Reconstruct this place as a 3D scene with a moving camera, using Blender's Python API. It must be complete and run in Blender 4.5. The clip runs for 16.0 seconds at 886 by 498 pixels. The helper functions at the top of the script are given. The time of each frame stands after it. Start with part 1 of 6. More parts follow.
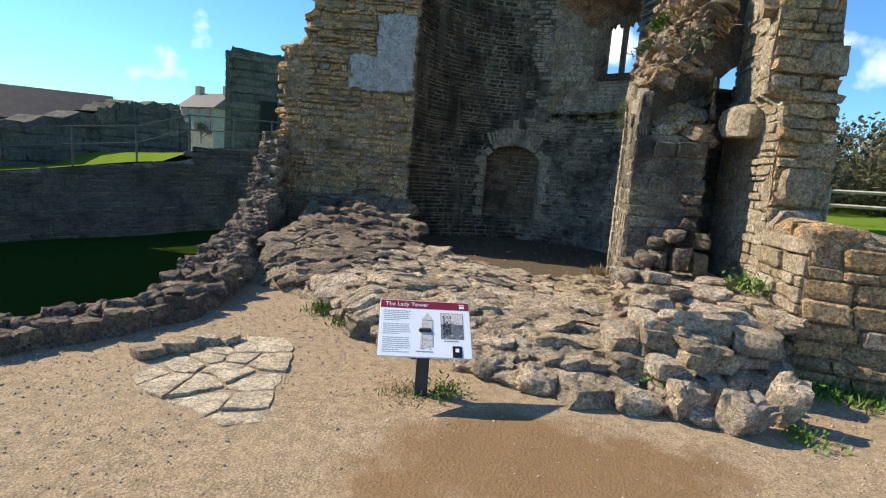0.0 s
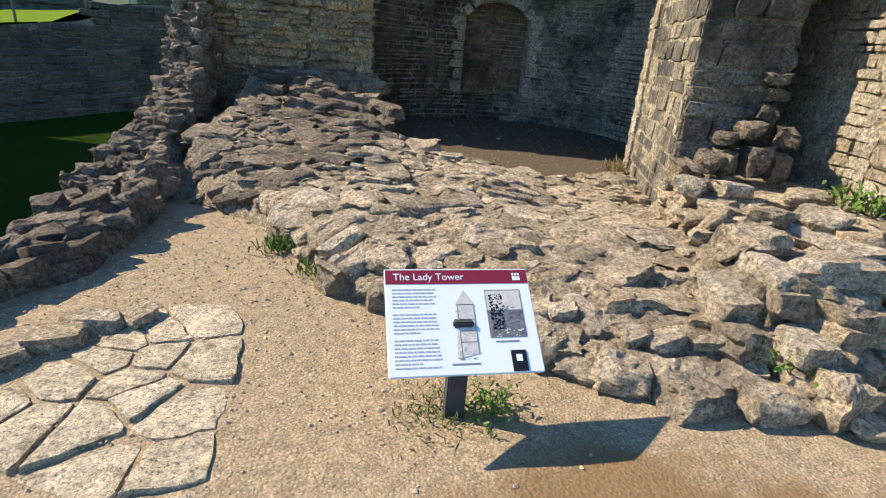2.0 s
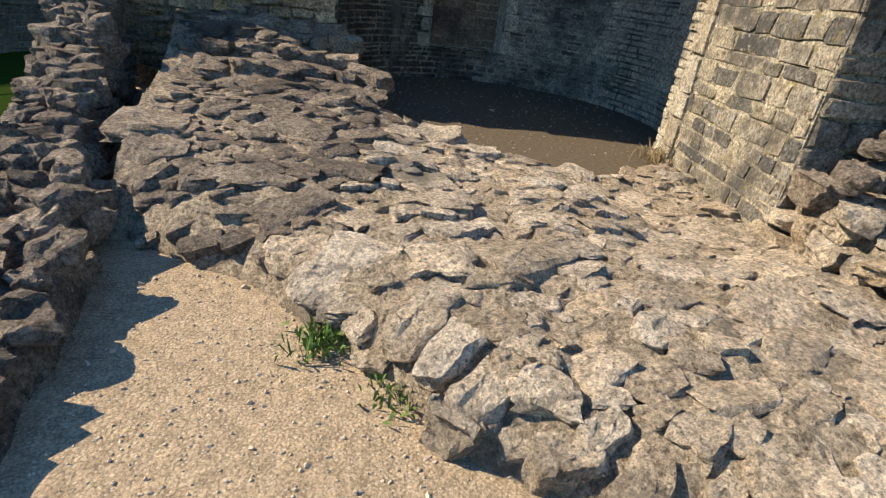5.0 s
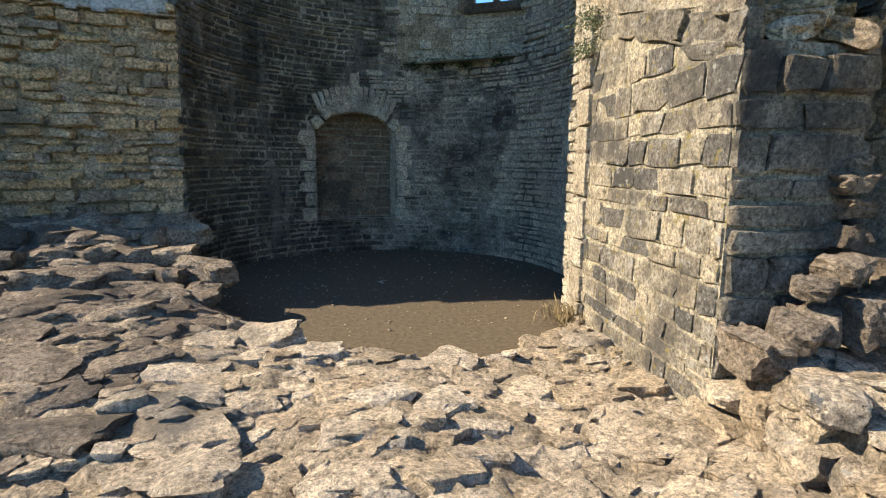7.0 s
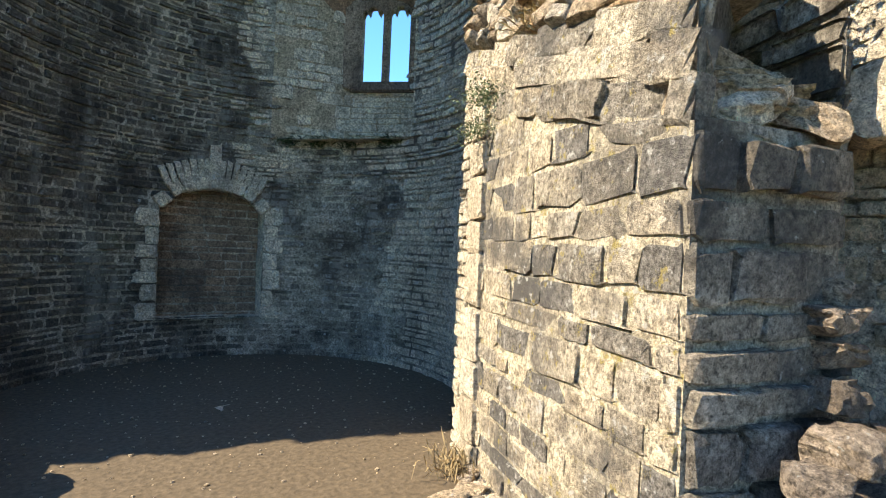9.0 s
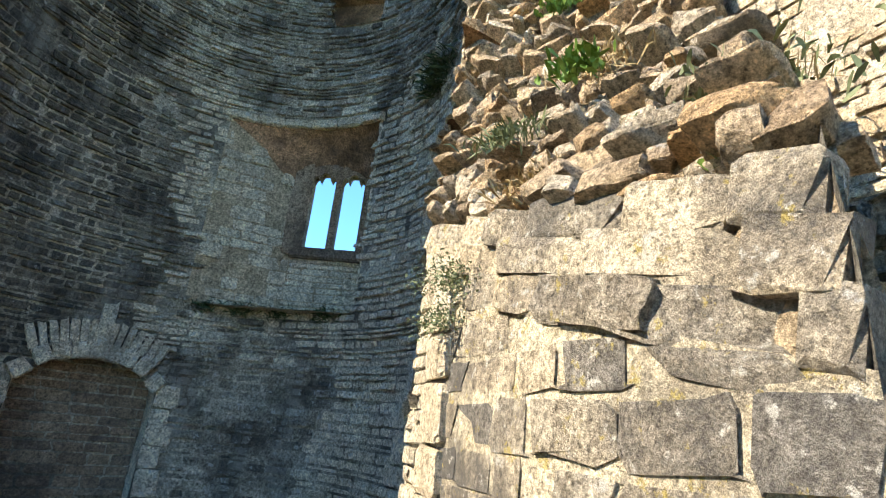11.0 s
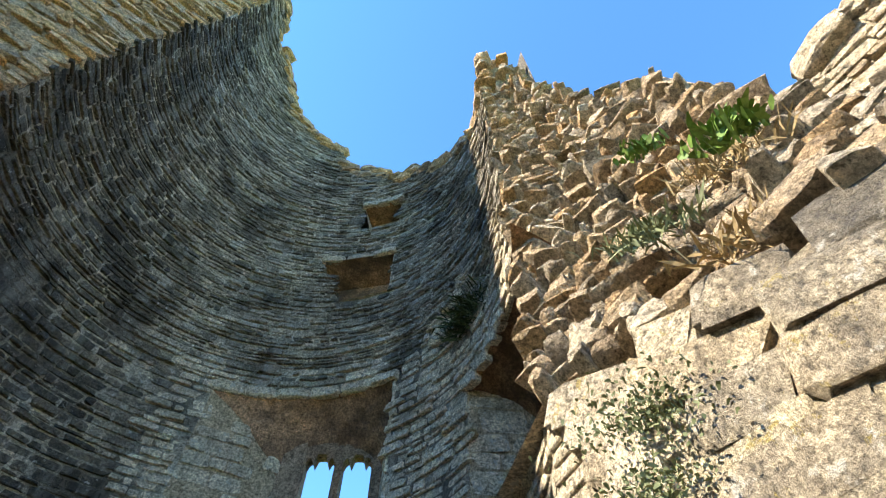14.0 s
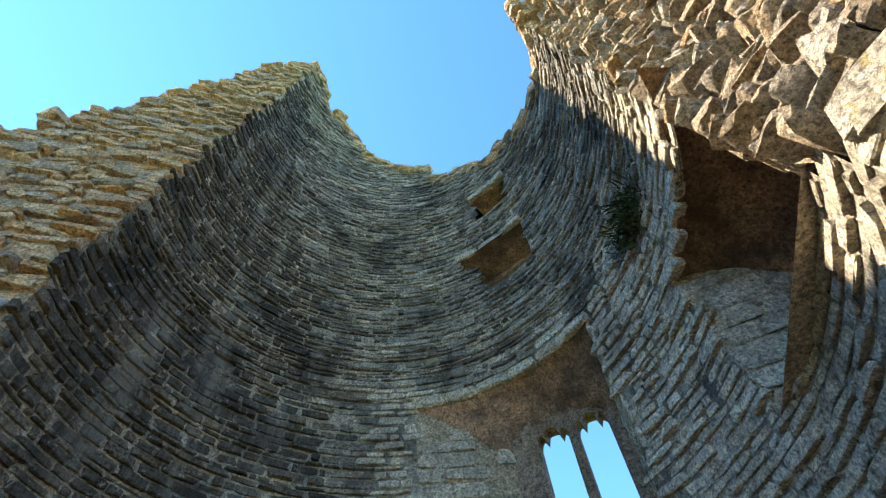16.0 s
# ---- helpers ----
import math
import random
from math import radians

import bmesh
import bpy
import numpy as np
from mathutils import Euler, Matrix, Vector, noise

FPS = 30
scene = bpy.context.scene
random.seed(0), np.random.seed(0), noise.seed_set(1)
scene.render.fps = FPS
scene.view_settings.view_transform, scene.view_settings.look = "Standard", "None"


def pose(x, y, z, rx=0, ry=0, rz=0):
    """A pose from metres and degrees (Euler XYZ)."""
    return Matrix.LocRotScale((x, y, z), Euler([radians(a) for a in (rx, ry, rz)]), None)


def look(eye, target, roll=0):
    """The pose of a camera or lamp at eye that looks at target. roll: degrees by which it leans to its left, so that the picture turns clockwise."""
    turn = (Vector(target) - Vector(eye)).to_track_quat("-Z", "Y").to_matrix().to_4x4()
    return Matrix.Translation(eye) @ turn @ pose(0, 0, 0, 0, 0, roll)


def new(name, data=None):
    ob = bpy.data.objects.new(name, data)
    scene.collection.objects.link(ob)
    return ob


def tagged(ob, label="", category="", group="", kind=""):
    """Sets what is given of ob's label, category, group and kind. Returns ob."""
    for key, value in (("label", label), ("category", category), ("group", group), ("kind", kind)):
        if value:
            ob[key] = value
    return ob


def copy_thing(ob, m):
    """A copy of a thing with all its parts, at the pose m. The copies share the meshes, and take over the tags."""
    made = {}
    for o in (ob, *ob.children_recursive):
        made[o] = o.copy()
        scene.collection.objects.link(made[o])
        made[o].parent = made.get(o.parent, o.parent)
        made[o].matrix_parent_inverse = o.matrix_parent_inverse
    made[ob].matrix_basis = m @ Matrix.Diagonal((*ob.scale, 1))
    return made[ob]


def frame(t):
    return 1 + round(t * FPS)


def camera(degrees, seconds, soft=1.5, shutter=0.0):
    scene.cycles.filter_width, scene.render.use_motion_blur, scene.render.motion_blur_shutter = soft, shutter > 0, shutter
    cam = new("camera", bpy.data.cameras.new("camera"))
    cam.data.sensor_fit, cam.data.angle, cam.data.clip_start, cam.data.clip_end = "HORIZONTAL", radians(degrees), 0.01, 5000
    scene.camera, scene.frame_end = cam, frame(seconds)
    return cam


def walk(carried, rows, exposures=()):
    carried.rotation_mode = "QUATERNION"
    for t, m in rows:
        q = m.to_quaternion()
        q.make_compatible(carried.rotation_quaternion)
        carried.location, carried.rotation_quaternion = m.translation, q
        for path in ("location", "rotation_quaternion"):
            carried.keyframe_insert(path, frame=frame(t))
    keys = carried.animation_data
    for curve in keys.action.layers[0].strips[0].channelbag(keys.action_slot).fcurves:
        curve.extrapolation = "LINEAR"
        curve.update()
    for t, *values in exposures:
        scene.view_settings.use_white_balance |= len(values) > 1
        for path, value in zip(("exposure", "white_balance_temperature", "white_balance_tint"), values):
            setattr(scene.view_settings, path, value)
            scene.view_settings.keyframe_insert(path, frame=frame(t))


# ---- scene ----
cam = camera(81.0, 16.0, soft=1.1)
PATH = [
    (0, (-0.006, 0.117, 1.493), (0.102, 2.094, 1.208), 4.5),
    (0.5, (-0.087, 0.524, 1.497), (0.067, 2.474, 1.078), 5.4),
    (1, (-0.174, 0.923, 1.491), (0.006, 2.842, 0.96), 5.1),
    (1.5, (-0.285, 1.281, 1.495), (-0.068, 3.164, 0.859), 5.0),
    (2, (-0.296, 1.678, 1.493), (0.003, 3.512, 0.754), 4.8),
    (2.5, (-0.423, 2.022, 1.403), (-0.024, 3.801, 0.582), 4.7),
    (3, (-0.47, 2.252, 1.357), (0.019, 3.952, 0.425), 4.3),
    (3.2, (-0.447, 2.351, 1.328), (0.069, 4.022, 0.357), 3.7),
    (5.3, (-1.149, 3.517, 1.606), (-0.513, 5.202, 0.737), 8.2),
    (5.5, (-1.13, 3.612, 1.658), (-0.542, 5.351, 0.861), 7.0),
    (6, (-0.804, 3.727, 1.7), (-0.269, 5.551, 1.078), 3.2),
    (6.5, (-0.3, 3.916, 1.585), (0.341, 5.763, 1.162), 1.4),
    (7, (0.04, 4.143, 1.505), (0.84, 5.947, 1.18), 0.6),
    (7.5, (0.28, 4.325, 1.49), (1.24, 6.06, 1.23), 0.9),
    (8, (0.49, 4.53, 1.53), (1.525, 6.222, 1.296), 0.6),
    (8.2, (0.54, 4.61, 1.555), (1.614, 6.286, 1.361), 1.2),
    (10.3, (1.05, 5.58, 1.81), (2.235, 7.155, 2.167), 3.6),
    (10.5, (1.09, 5.645, 1.865), (2.292, 7.187, 2.287), 4.2),
    (11, (1.17, 5.73, 1.91), (2.39, 7.174, 2.564), 5.6),
    (11.5, (1.36, 5.885, 1.915), (2.514, 7.215, 2.865), 7.4),
    (12, (1.42, 6.101, 1.889), (2.508, 7.331, 3.031), 7.4),
    (12.5, (1.379, 6.378, 1.854), (2.425, 7.481, 3.154), 6.4),
    (13, (1.496, 6.613, 1.802), (2.423, 7.594, 3.278), 5.5),
    (13.5, (1.557, 6.831, 1.73), (2.406, 7.699, 3.32), 3.3),
    (14, (1.593, 7.147, 1.655), (2.345, 7.968, 3.317), 0.8),
    (14.5, (1.616, 7.444, 1.60), (2.324, 8.239, 3.293), -2.8),
    (15, (1.72, 7.718, 1.54), (2.316, 8.541, 3.263), -5.0),
    (15.5, (1.73, 7.875, 1.56), (2.215, 8.764, 3.285), -6.5),
    (16, (1.735, 7.978, 1.59), (2.089, 8.928, 3.314), -6.5),
]
EXPOSURES = [(0, 0.6), (1.5, 0.85), (2.5, 0.85), (3, 0.75), (5.5, 0.95), (8, 1.5), (10.5, 1.95), (12.5, 1.9), (14, 2.0), (16, 2.15)]
walk(cam, [(t, look(eye, target, roll)) for t, eye, target, roll in PATH], EXPOSURES)

# ---- world, sun, exposure ----
SUN_AZ, SUN_EL = radians(159), radians(39)
SUN_DIR = Vector((math.cos(SUN_AZ) * math.cos(SUN_EL), math.sin(SUN_AZ) * math.cos(SUN_EL), math.sin(SUN_EL)))
world = bpy.data.worlds.new("sky_world")
scene.world = world
world.use_nodes = True
wn, wl = world.node_tree.nodes, world.node_tree.links
background = wn["Background"]
sky = wn.new("ShaderNodeTexSky")
sky.sky_type, sky.sun_disc = "NISHITA", False
sky.sun_elevation, sky.sun_rotation = SUN_EL, radians(90) - SUN_AZ
sky.air_density, sky.dust_density, sky.ozone_density = 1.0, 0.0, 1.2
coords = wn.new("ShaderNodeTexCoord")
puffs = wn.new("ShaderNodeTexNoise")
puffs.inputs["Scale"].default_value, puffs.inputs["Detail"].default_value = 4.6, 7
ramp = wn.new("ShaderNodeValToRGB")
ramp.color_ramp.elements[0].position, ramp.color_ramp.elements[1].position = 0.575, 0.68
blend = wn.new("ShaderNodeMix")
blend.data_type = "RGBA"
blend.inputs["B"].default_value = (7.5, 7.8, 8.2, 1)
wl.new(coords.outputs["Generated"], puffs.inputs["Vector"])
wl.new(puffs.outputs["Fac"], ramp.inputs["Fac"])
height, thin, cover = wn.new("ShaderNodeSeparateXYZ"), wn.new("ShaderNodeMapRange"), wn.new("ShaderNodeMath")
thin.inputs["From Min"].default_value, thin.inputs["From Max"].default_value = 0.42, 0.34
cover.operation = "MULTIPLY"
wl.new(coords.outputs["Generated"], height.inputs[0])
wl.new(height.outputs["Z"], thin.inputs["Value"])
wl.new(thin.outputs["Result"], cover.inputs[0])
wl.new(ramp.outputs["Color"], cover.inputs[1])
wl.new(cover.outputs[0], blend.inputs["Factor"])
tint = wn.new("ShaderNodeMix")
tint.data_type, tint.blend_type = "RGBA", "MULTIPLY"
tint.inputs["Factor"].default_value, tint.inputs["B"].default_value = 1.0, (0.42, 0.71, 0.98, 1)
wl.new(sky.outputs["Color"], tint.inputs["A"])
wl.new(tint.outputs["Result"], blend.inputs["A"])
wl.new(blend.outputs["Result"], background.inputs["Color"])
background.inputs["Strength"].default_value = 0.15

sun = new("sun", bpy.data.lights.new("sun", "SUN"))
sun.data.energy, sun.data.angle, sun.data.color = 4.8, radians(0.5), (1.0, 0.875, 0.69)
sun.matrix_world = look(SUN_DIR * 40, (0, 0, 0))


# ---- materials ----
def nodes_of(name, rough=0.9):
    m = bpy.data.materials.new(name)
    m.use_nodes = True
    n, l = m.node_tree.nodes, m.node_tree.links
    p = n["Principled BSDF"]
    p.inputs["Roughness"].default_value = rough
    p.inputs["Specular IOR Level"].default_value = 0.25
    return m, n, l, p


def noise_node(n, l, scale, detail=5, rough=0.6, stretch=None):
    tex, geo = n.new("ShaderNodeTexNoise"), n.new("ShaderNodeNewGeometry")
    tex.inputs["Scale"].default_value, tex.inputs["Detail"].default_value, tex.inputs["Roughness"].default_value = scale, detail, rough
    if stretch:
        mp = n.new("ShaderNodeMapping")
        mp.inputs["Scale"].default_value = stretch
        l.new(geo.outputs["Position"], mp.inputs["Vector"])
        l.new(mp.outputs["Vector"], tex.inputs["Vector"])
    else:
        l.new(geo.outputs["Position"], tex.inputs["Vector"])
    return tex.outputs["Fac"]


def ramp_node(n, l, source, stops):
    r = n.new("ShaderNodeValToRGB")
    e = r.color_ramp.elements
    while len(e) < len(stops):
        e.new(0.5)
    for el, (pos, col) in zip(e, stops):
        el.position, el.color = pos, (*col, 1) if len(col) == 3 else (col[0], col[0], col[0], 1)
    l.new(source, r.inputs["Fac"])
    return r.outputs["Color"]


def mix_node(n, l, kind, fac, a, b):
    x = n.new("ShaderNodeMix")
    x.data_type, x.blend_type = "RGBA", kind
    for key, v in (("Factor", fac), ("A", a), ("B", b)):
        if isinstance(v, (int, float)):
            x.inputs[key].default_value = v
        elif isinstance(v, tuple):
            x.inputs[key].default_value = (*v, 1)
        else:
            l.new(v, x.inputs[key])
    return x.outputs["Result"]


def bump_node(n, l, p, height, strength, distance):
    b = n.new("ShaderNodeBump")
    b.inputs["Strength"].default_value, b.inputs["Distance"].default_value = strength, distance
    l.new(height, b.inputs["Height"])
    l.new(b.outputs["Normal"], p.inputs["Normal"])


def stone(name, palette, stain=(0.05, 0.047, 0.042), stain_at=0.62, lichen=0.0, white=0.0, moss=0.0, streak=False, grain=(0.5, 1.6)):
    """Weathered limestone: each piece a colour of the palette, blotched with grain, black weathering and lichen."""
    m, n, l, p = nodes_of(name)
    geo, info, add, fract = n.new("ShaderNodeNewGeometry"), n.new("ShaderNodeObjectInfo"), n.new("ShaderNodeMath"), n.new("ShaderNodeMath")
    fract.operation = "FRACT"
    l.new(geo.outputs["Random Per Island"], add.inputs[0])
    l.new(info.outputs["Random"], add.inputs[1])
    l.new(add.outputs[0], fract.inputs[0])
    c = ramp_node(n, l, fract.outputs[0], [(i / max(1, len(palette) - 1), col) for i, col in enumerate(palette)])
    fine = noise_node(n, l, 38, 6, 0.7)
    c = mix_node(n, l, "MULTIPLY", 1.0, c, ramp_node(n, l, fine, [(0.36, (grain[0],)), (0.64, (grain[1],))]))
    mid = noise_node(n, l, 6.5, 5, 0.65)
    c = mix_node(n, l, "MULTIPLY", 0.42, c, ramp_node(n, l, mid, [(0.4, (0.5, 0.47, 0.43)), (0.6, (1.22, 1.22, 1.22))]))
    grit = noise_node(n, l, 120, 4, 0.8)
    c = mix_node(n, l, "MULTIPLY", 0.55, c, ramp_node(n, l, grit, [(0.38, (0.6,)), (0.60, (1.75,))]))
    pocks = noise_node(n, l, 52, 3, 0.6)
    c = mix_node(n, l, "MULTIPLY", 0.75, c, ramp_node(n, l, pocks, [(0.33, (0.22,)), (0.43, (1.0,))]))
    scars = noise_node(n, l, 17, 5, 0.7)
    c = mix_node(n, l, "MULTIPLY", 0.6, c, ramp_node(n, l, scars, [(0.36, (0.35, 0.33, 0.30)), (0.46, (1.0,)), (0.62, (1.25,))]))
    big = noise_node(n, l, 1.5, 7, 0.62)
    c = mix_node(n, l, "MIX", ramp_node(n, l, big, [(stain_at - 0.1, (0.0,)), (stain_at + 0.08, (0.85,))]), c, stain)
    if lichen:
        spots = noise_node(n, l, 9, 6, 0.75)
        c = mix_node(n, l, "MIX", ramp_node(n, l, spots, [(0.66 - lichen, (0.0,)), (0.72 - lichen, (0.8,))]), c, (0.42, 0.33, 0.09))
    if white:
        spots = noise_node(n, l, 13, 5, 0.7)
        c = mix_node(n, l, "MIX", ramp_node(n, l, spots, [(0.67 - white, (0.0,)), (0.73 - white, (0.85,))]), c, (0.55, 0.53, 0.47))
    if streak:
        runs = noise_node(n, l, 1.0, 6, 0.65, (3.2, 3.2, 0.45))
        c = mix_node(n, l, "MIX", ramp_node(n, l, runs, [(0.53, (0.0,)), (0.64, (0.55,))]), c, (0.36, 0.34, 0.29))
    if moss:
        spots = noise_node(n, l, 2.2, 6, 0.7)
        c = mix_node(n, l, "MIX", ramp_node(n, l, spots, [(0.62 - moss, (0.0,)), (0.78 - moss, (0.6,))]), c, (0.10, 0.105, 0.035))
    l.new(c, p.inputs["Base Color"])
    rough = n.new("ShaderNodeMath")
    rough.operation = "MULTIPLY_ADD"
    rough.inputs[1].default_value = 0.9
    pits = noise_node(n, l, 95, 5, 0.75)
    l.new(pits, rough.inputs[0])
    both = n.new("ShaderNodeMath")
    both.operation = "ADD"
    l.new(mid, both.inputs[0])
    l.new(fine, both.inputs[1])
    l.new(both.outputs[0], rough.inputs[2])
    bump_node(n, l, p, rough.outputs[0], 1.0, 0.045)
    return m


def plain(name, col, rough=0.8, vary=0.25, scale=12, bump=0.0, metal=0.0):
    m, n, l, p = nodes_of(name, rough)
    f = noise_node(n, l, scale, 5)
    c = mix_node(n, l, "MULTIPLY", 1.0, col, ramp_node(n, l, f, [(0.3, (1 - vary,)), (0.7, (1 + vary,))]))
    l.new(c, p.inputs["Base Color"])
    p.inputs["Metallic"].default_value = metal
    if bump:
        bump_node(n, l, p, f, bump, 0.02)
    return m


TAN = [(0.66, 0.46, 0.25), (0.56, 0.38, 0.20), (0.70, 0.50, 0.29), (0.42, 0.31, 0.19), (0.64, 0.40, 0.18), (0.52, 0.41, 0.29), (0.36, 0.28, 0.19)]
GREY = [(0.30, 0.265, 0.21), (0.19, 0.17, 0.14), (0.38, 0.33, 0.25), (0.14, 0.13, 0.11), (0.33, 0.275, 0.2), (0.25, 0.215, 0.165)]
INNER = [(0.30, 0.265, 0.205), (0.15, 0.135, 0.108), (0.42, 0.37, 0.285), (0.20, 0.178, 0.14), (0.50, 0.445, 0.345), (0.25, 0.22, 0.17), (0.11, 0.10, 0.08), (0.36, 0.315, 0.24)]
LEDGE = [(0.64, 0.51, 0.355), (0.50, 0.395, 0.27), (0.70, 0.57, 0.41), (0.40, 0.315, 0.215), (0.57, 0.44, 0.29), (0.66, 0.55, 0.41), (0.46, 0.37, 0.265)]
BROWN = [(0.30, 0.21, 0.14), (0.22, 0.155, 0.105), (0.36, 0.265, 0.18), (0.17, 0.125, 0.09)]
mat_inner = stone("inner_tower_stone", INNER, stain=(0.05, 0.045, 0.037), stain_at=0.56, white=0.085, moss=0.05, streak=True, grain=(0.38, 1.85))
# black weathering crust, with the left side's shade painted into its palette
mat_inner_crust_shade = stone("crust_and_shade_stone", [(0.12, 0.105, 0.082), (0.075, 0.067, 0.055), (0.17, 0.145, 0.108), (0.095, 0.085, 0.068), (0.22, 0.18, 0.125)], stain=(0.035, 0.031, 0.026), stain_at=0.55, white=0.055, moss=0.04, streak=True, grain=(0.4, 1.8))
mat_inner_pale = stone("inner_dressed_stone", [(0.62, 0.53, 0.39), (0.52, 0.45, 0.33), (0.68, 0.59, 0.44)], stain=(0.19, 0.165, 0.13), stain_at=0.64, white=0.09)
mat_mortar_dark = stone("old_dark_mortar", [(0.46, 0.41, 0.32), (0.42, 0.37, 0.285)], stain=(0.06, 0.052, 0.042), stain_at=0.53)
mat_cut = stone("broken_wall_stone", TAN, stain=(0.10, 0.09, 0.075), stain_at=0.66, white=0.02)
mat_mortar_tan = stone("tan_mortar", [(0.46, 0.36, 0.235), (0.42, 0.335, 0.22)], stain=(0.16, 0.13, 0.09), stain_at=0.64)
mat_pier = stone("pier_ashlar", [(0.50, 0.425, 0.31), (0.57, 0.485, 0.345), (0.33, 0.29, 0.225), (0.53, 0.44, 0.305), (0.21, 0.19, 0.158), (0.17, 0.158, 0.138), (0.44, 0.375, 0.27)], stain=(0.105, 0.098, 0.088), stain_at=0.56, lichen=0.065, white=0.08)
mat_mortar_pier = stone("pier_lime_mortar", [(0.56, 0.485, 0.345), (0.52, 0.45, 0.32)], stain=(0.19, 0.17, 0.14), stain_at=0.60, lichen=0.09, white=0.06)
# darker grey palette for the pier's front and side and the alcove back
mat_pier_dark = stone("pier_dark_grey_faces", GREY, stain=(0.05, 0.048, 0.044), stain_at=0.52, white=0.03)
mat_pale = stone("sunlit_pale_stone", [(0.60, 0.51, 0.375), (0.53, 0.44, 0.31), (0.64, 0.555, 0.42), (0.42, 0.345, 0.24), (0.56, 0.43, 0.275)], stain=(0.3, 0.27, 0.21), stain_at=0.74, lichen=0.01, grain=(0.65, 1.4))
mat_mortar_pale = stone("pale_lime_mortar", [(0.56, 0.48, 0.355), (0.52, 0.445, 0.33)], stain=(0.4, 0.34, 0.25), stain_at=0.68)
mat_rag = stone("ragged_core_stone", [(0.45, 0.34, 0.21), (0.36, 0.28, 0.19), (0.50, 0.39, 0.26), (0.27, 0.21, 0.145), (0.46, 0.305, 0.155), (0.34, 0.285, 0.215), (0.56, 0.48, 0.36), (0.21, 0.178, 0.138)], stain=(0.16, 0.14, 0.11), stain_at=0.68, lichen=0.0, white=0.03)
mat_ledge = stone("rubble_footing_stone", LEDGE, stain=(0.17, 0.155, 0.13), stain_at=0.64, white=0.03, grain=(0.6, 1.5))
mat_curb = stone("kerb_rubble_stone", [(0.31, 0.24, 0.17), (0.22, 0.175, 0.13), (0.40, 0.315, 0.225), (0.17, 0.138, 0.105)], stain=(0.085, 0.07, 0.056), stain_at=0.58, white=0.03)
mat_moat = stone("moat_wall_stone", [(0.19, 0.17, 0.13), (0.15, 0.135, 0.105), (0.23, 0.2, 0.15), (0.125, 0.11, 0.09)], stain=(0.09, 0.08, 0.065), stain_at=0.62)
mat_far = stone("far_castle_stone", [(0.20, 0.18, 0.15), (0.15, 0.14, 0.115), (0.25, 0.22, 0.17)], stain=(0.08, 0.075, 0.065), stain_at=0.6)
mat_slab = stone("flagstone", [(0.78, 0.655, 0.47), (0.70, 0.585, 0.41), (0.80, 0.69, 0.51)], stain=(0.55, 0.45, 0.31), stain_at=0.7, grain=(0.78, 1.35))
mat_brown = stone("doorway_blocking_stone", BROWN, stain=(0.07, 0.055, 0.045), stain_at=0.62)
mat_plaster = stone("old_white_plaster", [(0.66, 0.65, 0.62), (0.66, 0.65, 0.62)], stain=(0.36, 0.33, 0.28), stain_at=0.7, grain=(0.85, 1.08))
mat_rust = stone("reddened_soffit", [(0.46, 0.27, 0.15), (0.38, 0.22, 0.12)], stain=(0.06, 0.04, 0.028), stain_at=0.5)


def ground_material():
    m, n, l, p = nodes_of("gravel_path", 0.95)
    fine, mid, big = noise_node(n, l, 90, 4, 0.7), noise_node(n, l, 14, 5, 0.65), noise_node(n, l, 0.7, 4, 0.6)
    vor, geo = n.new("ShaderNodeTexVoronoi"), n.new("ShaderNodeNewGeometry")
    vor.inputs["Scale"].default_value = 55
    l.new(geo.outputs["Position"], vor.inputs["Vector"])
    c = mix_node(n, l, "MIX", big, (0.33, 0.24, 0.14), (0.41, 0.31, 0.195))
    c = mix_node(n, l, "MULTIPLY", 0.8, c, ramp_node(n, l, fine, [(0.38, (0.5,)), (0.62, (1.35,))]))
    c = mix_node(n, l, "MULTIPLY", 0.7, c, ramp_node(n, l, mid, [(0.4, (0.7,)), (0.6, (1.15,))]))
    c = mix_node(n, l, "MIX", ramp_node(n, l, vor.outputs["Distance"], [(0.13, (0.6,)), (0.3, (0.0,))]), c, (0.58, 0.49, 0.36))
    # the damp, muddy patch in front of the sign
    xyz, wob = n.new("ShaderNodeSeparateXYZ"), noise_node(n, l, 2.4, 5, 0.6)
    l.new(geo.outputs["Position"], xyz.inputs[0])

    def calc(op, a, b):
        q = n.new("ShaderNodeMath")
        q.operation = op
        for i, v in enumerate((a, b)):
            if isinstance(v, (int, float)):
                q.inputs[i].default_value = v
            else:
                l.new(v, q.inputs[i])
        return q.outputs[0]
    dx = calc("DIVIDE", calc("SUBTRACT", xyz.outputs["X"], 0.75), 1.75)
    dy = calc("DIVIDE", calc("SUBTRACT", xyz.outputs["Y"], 2.62), 1.0)
    d = calc("ADD", calc("ADD", calc("MULTIPLY", dx, dx), calc("MULTIPLY", dy, dy)), calc("MULTIPLY", wob, 1.1))
    c = mix_node(n, l, "MIX", ramp_node(n, l, d, [(0.75, (0.9,)), (1.95, (0.0,))]), c, mix_node(n, l, "MULTIPLY", 0.6, (0.23, 0.14, 0.062), ramp_node(n, l, fine, [(0.3, (0.6,)), (0.7, (1.25,))])))
    l.new(c, p.inputs["Base Color"])
    bump_node(n, l, p, calc("ADD", fine, calc("MULTIPLY", vor.outputs["Distance"], 0.6)), 0.6, 0.012)
    return m


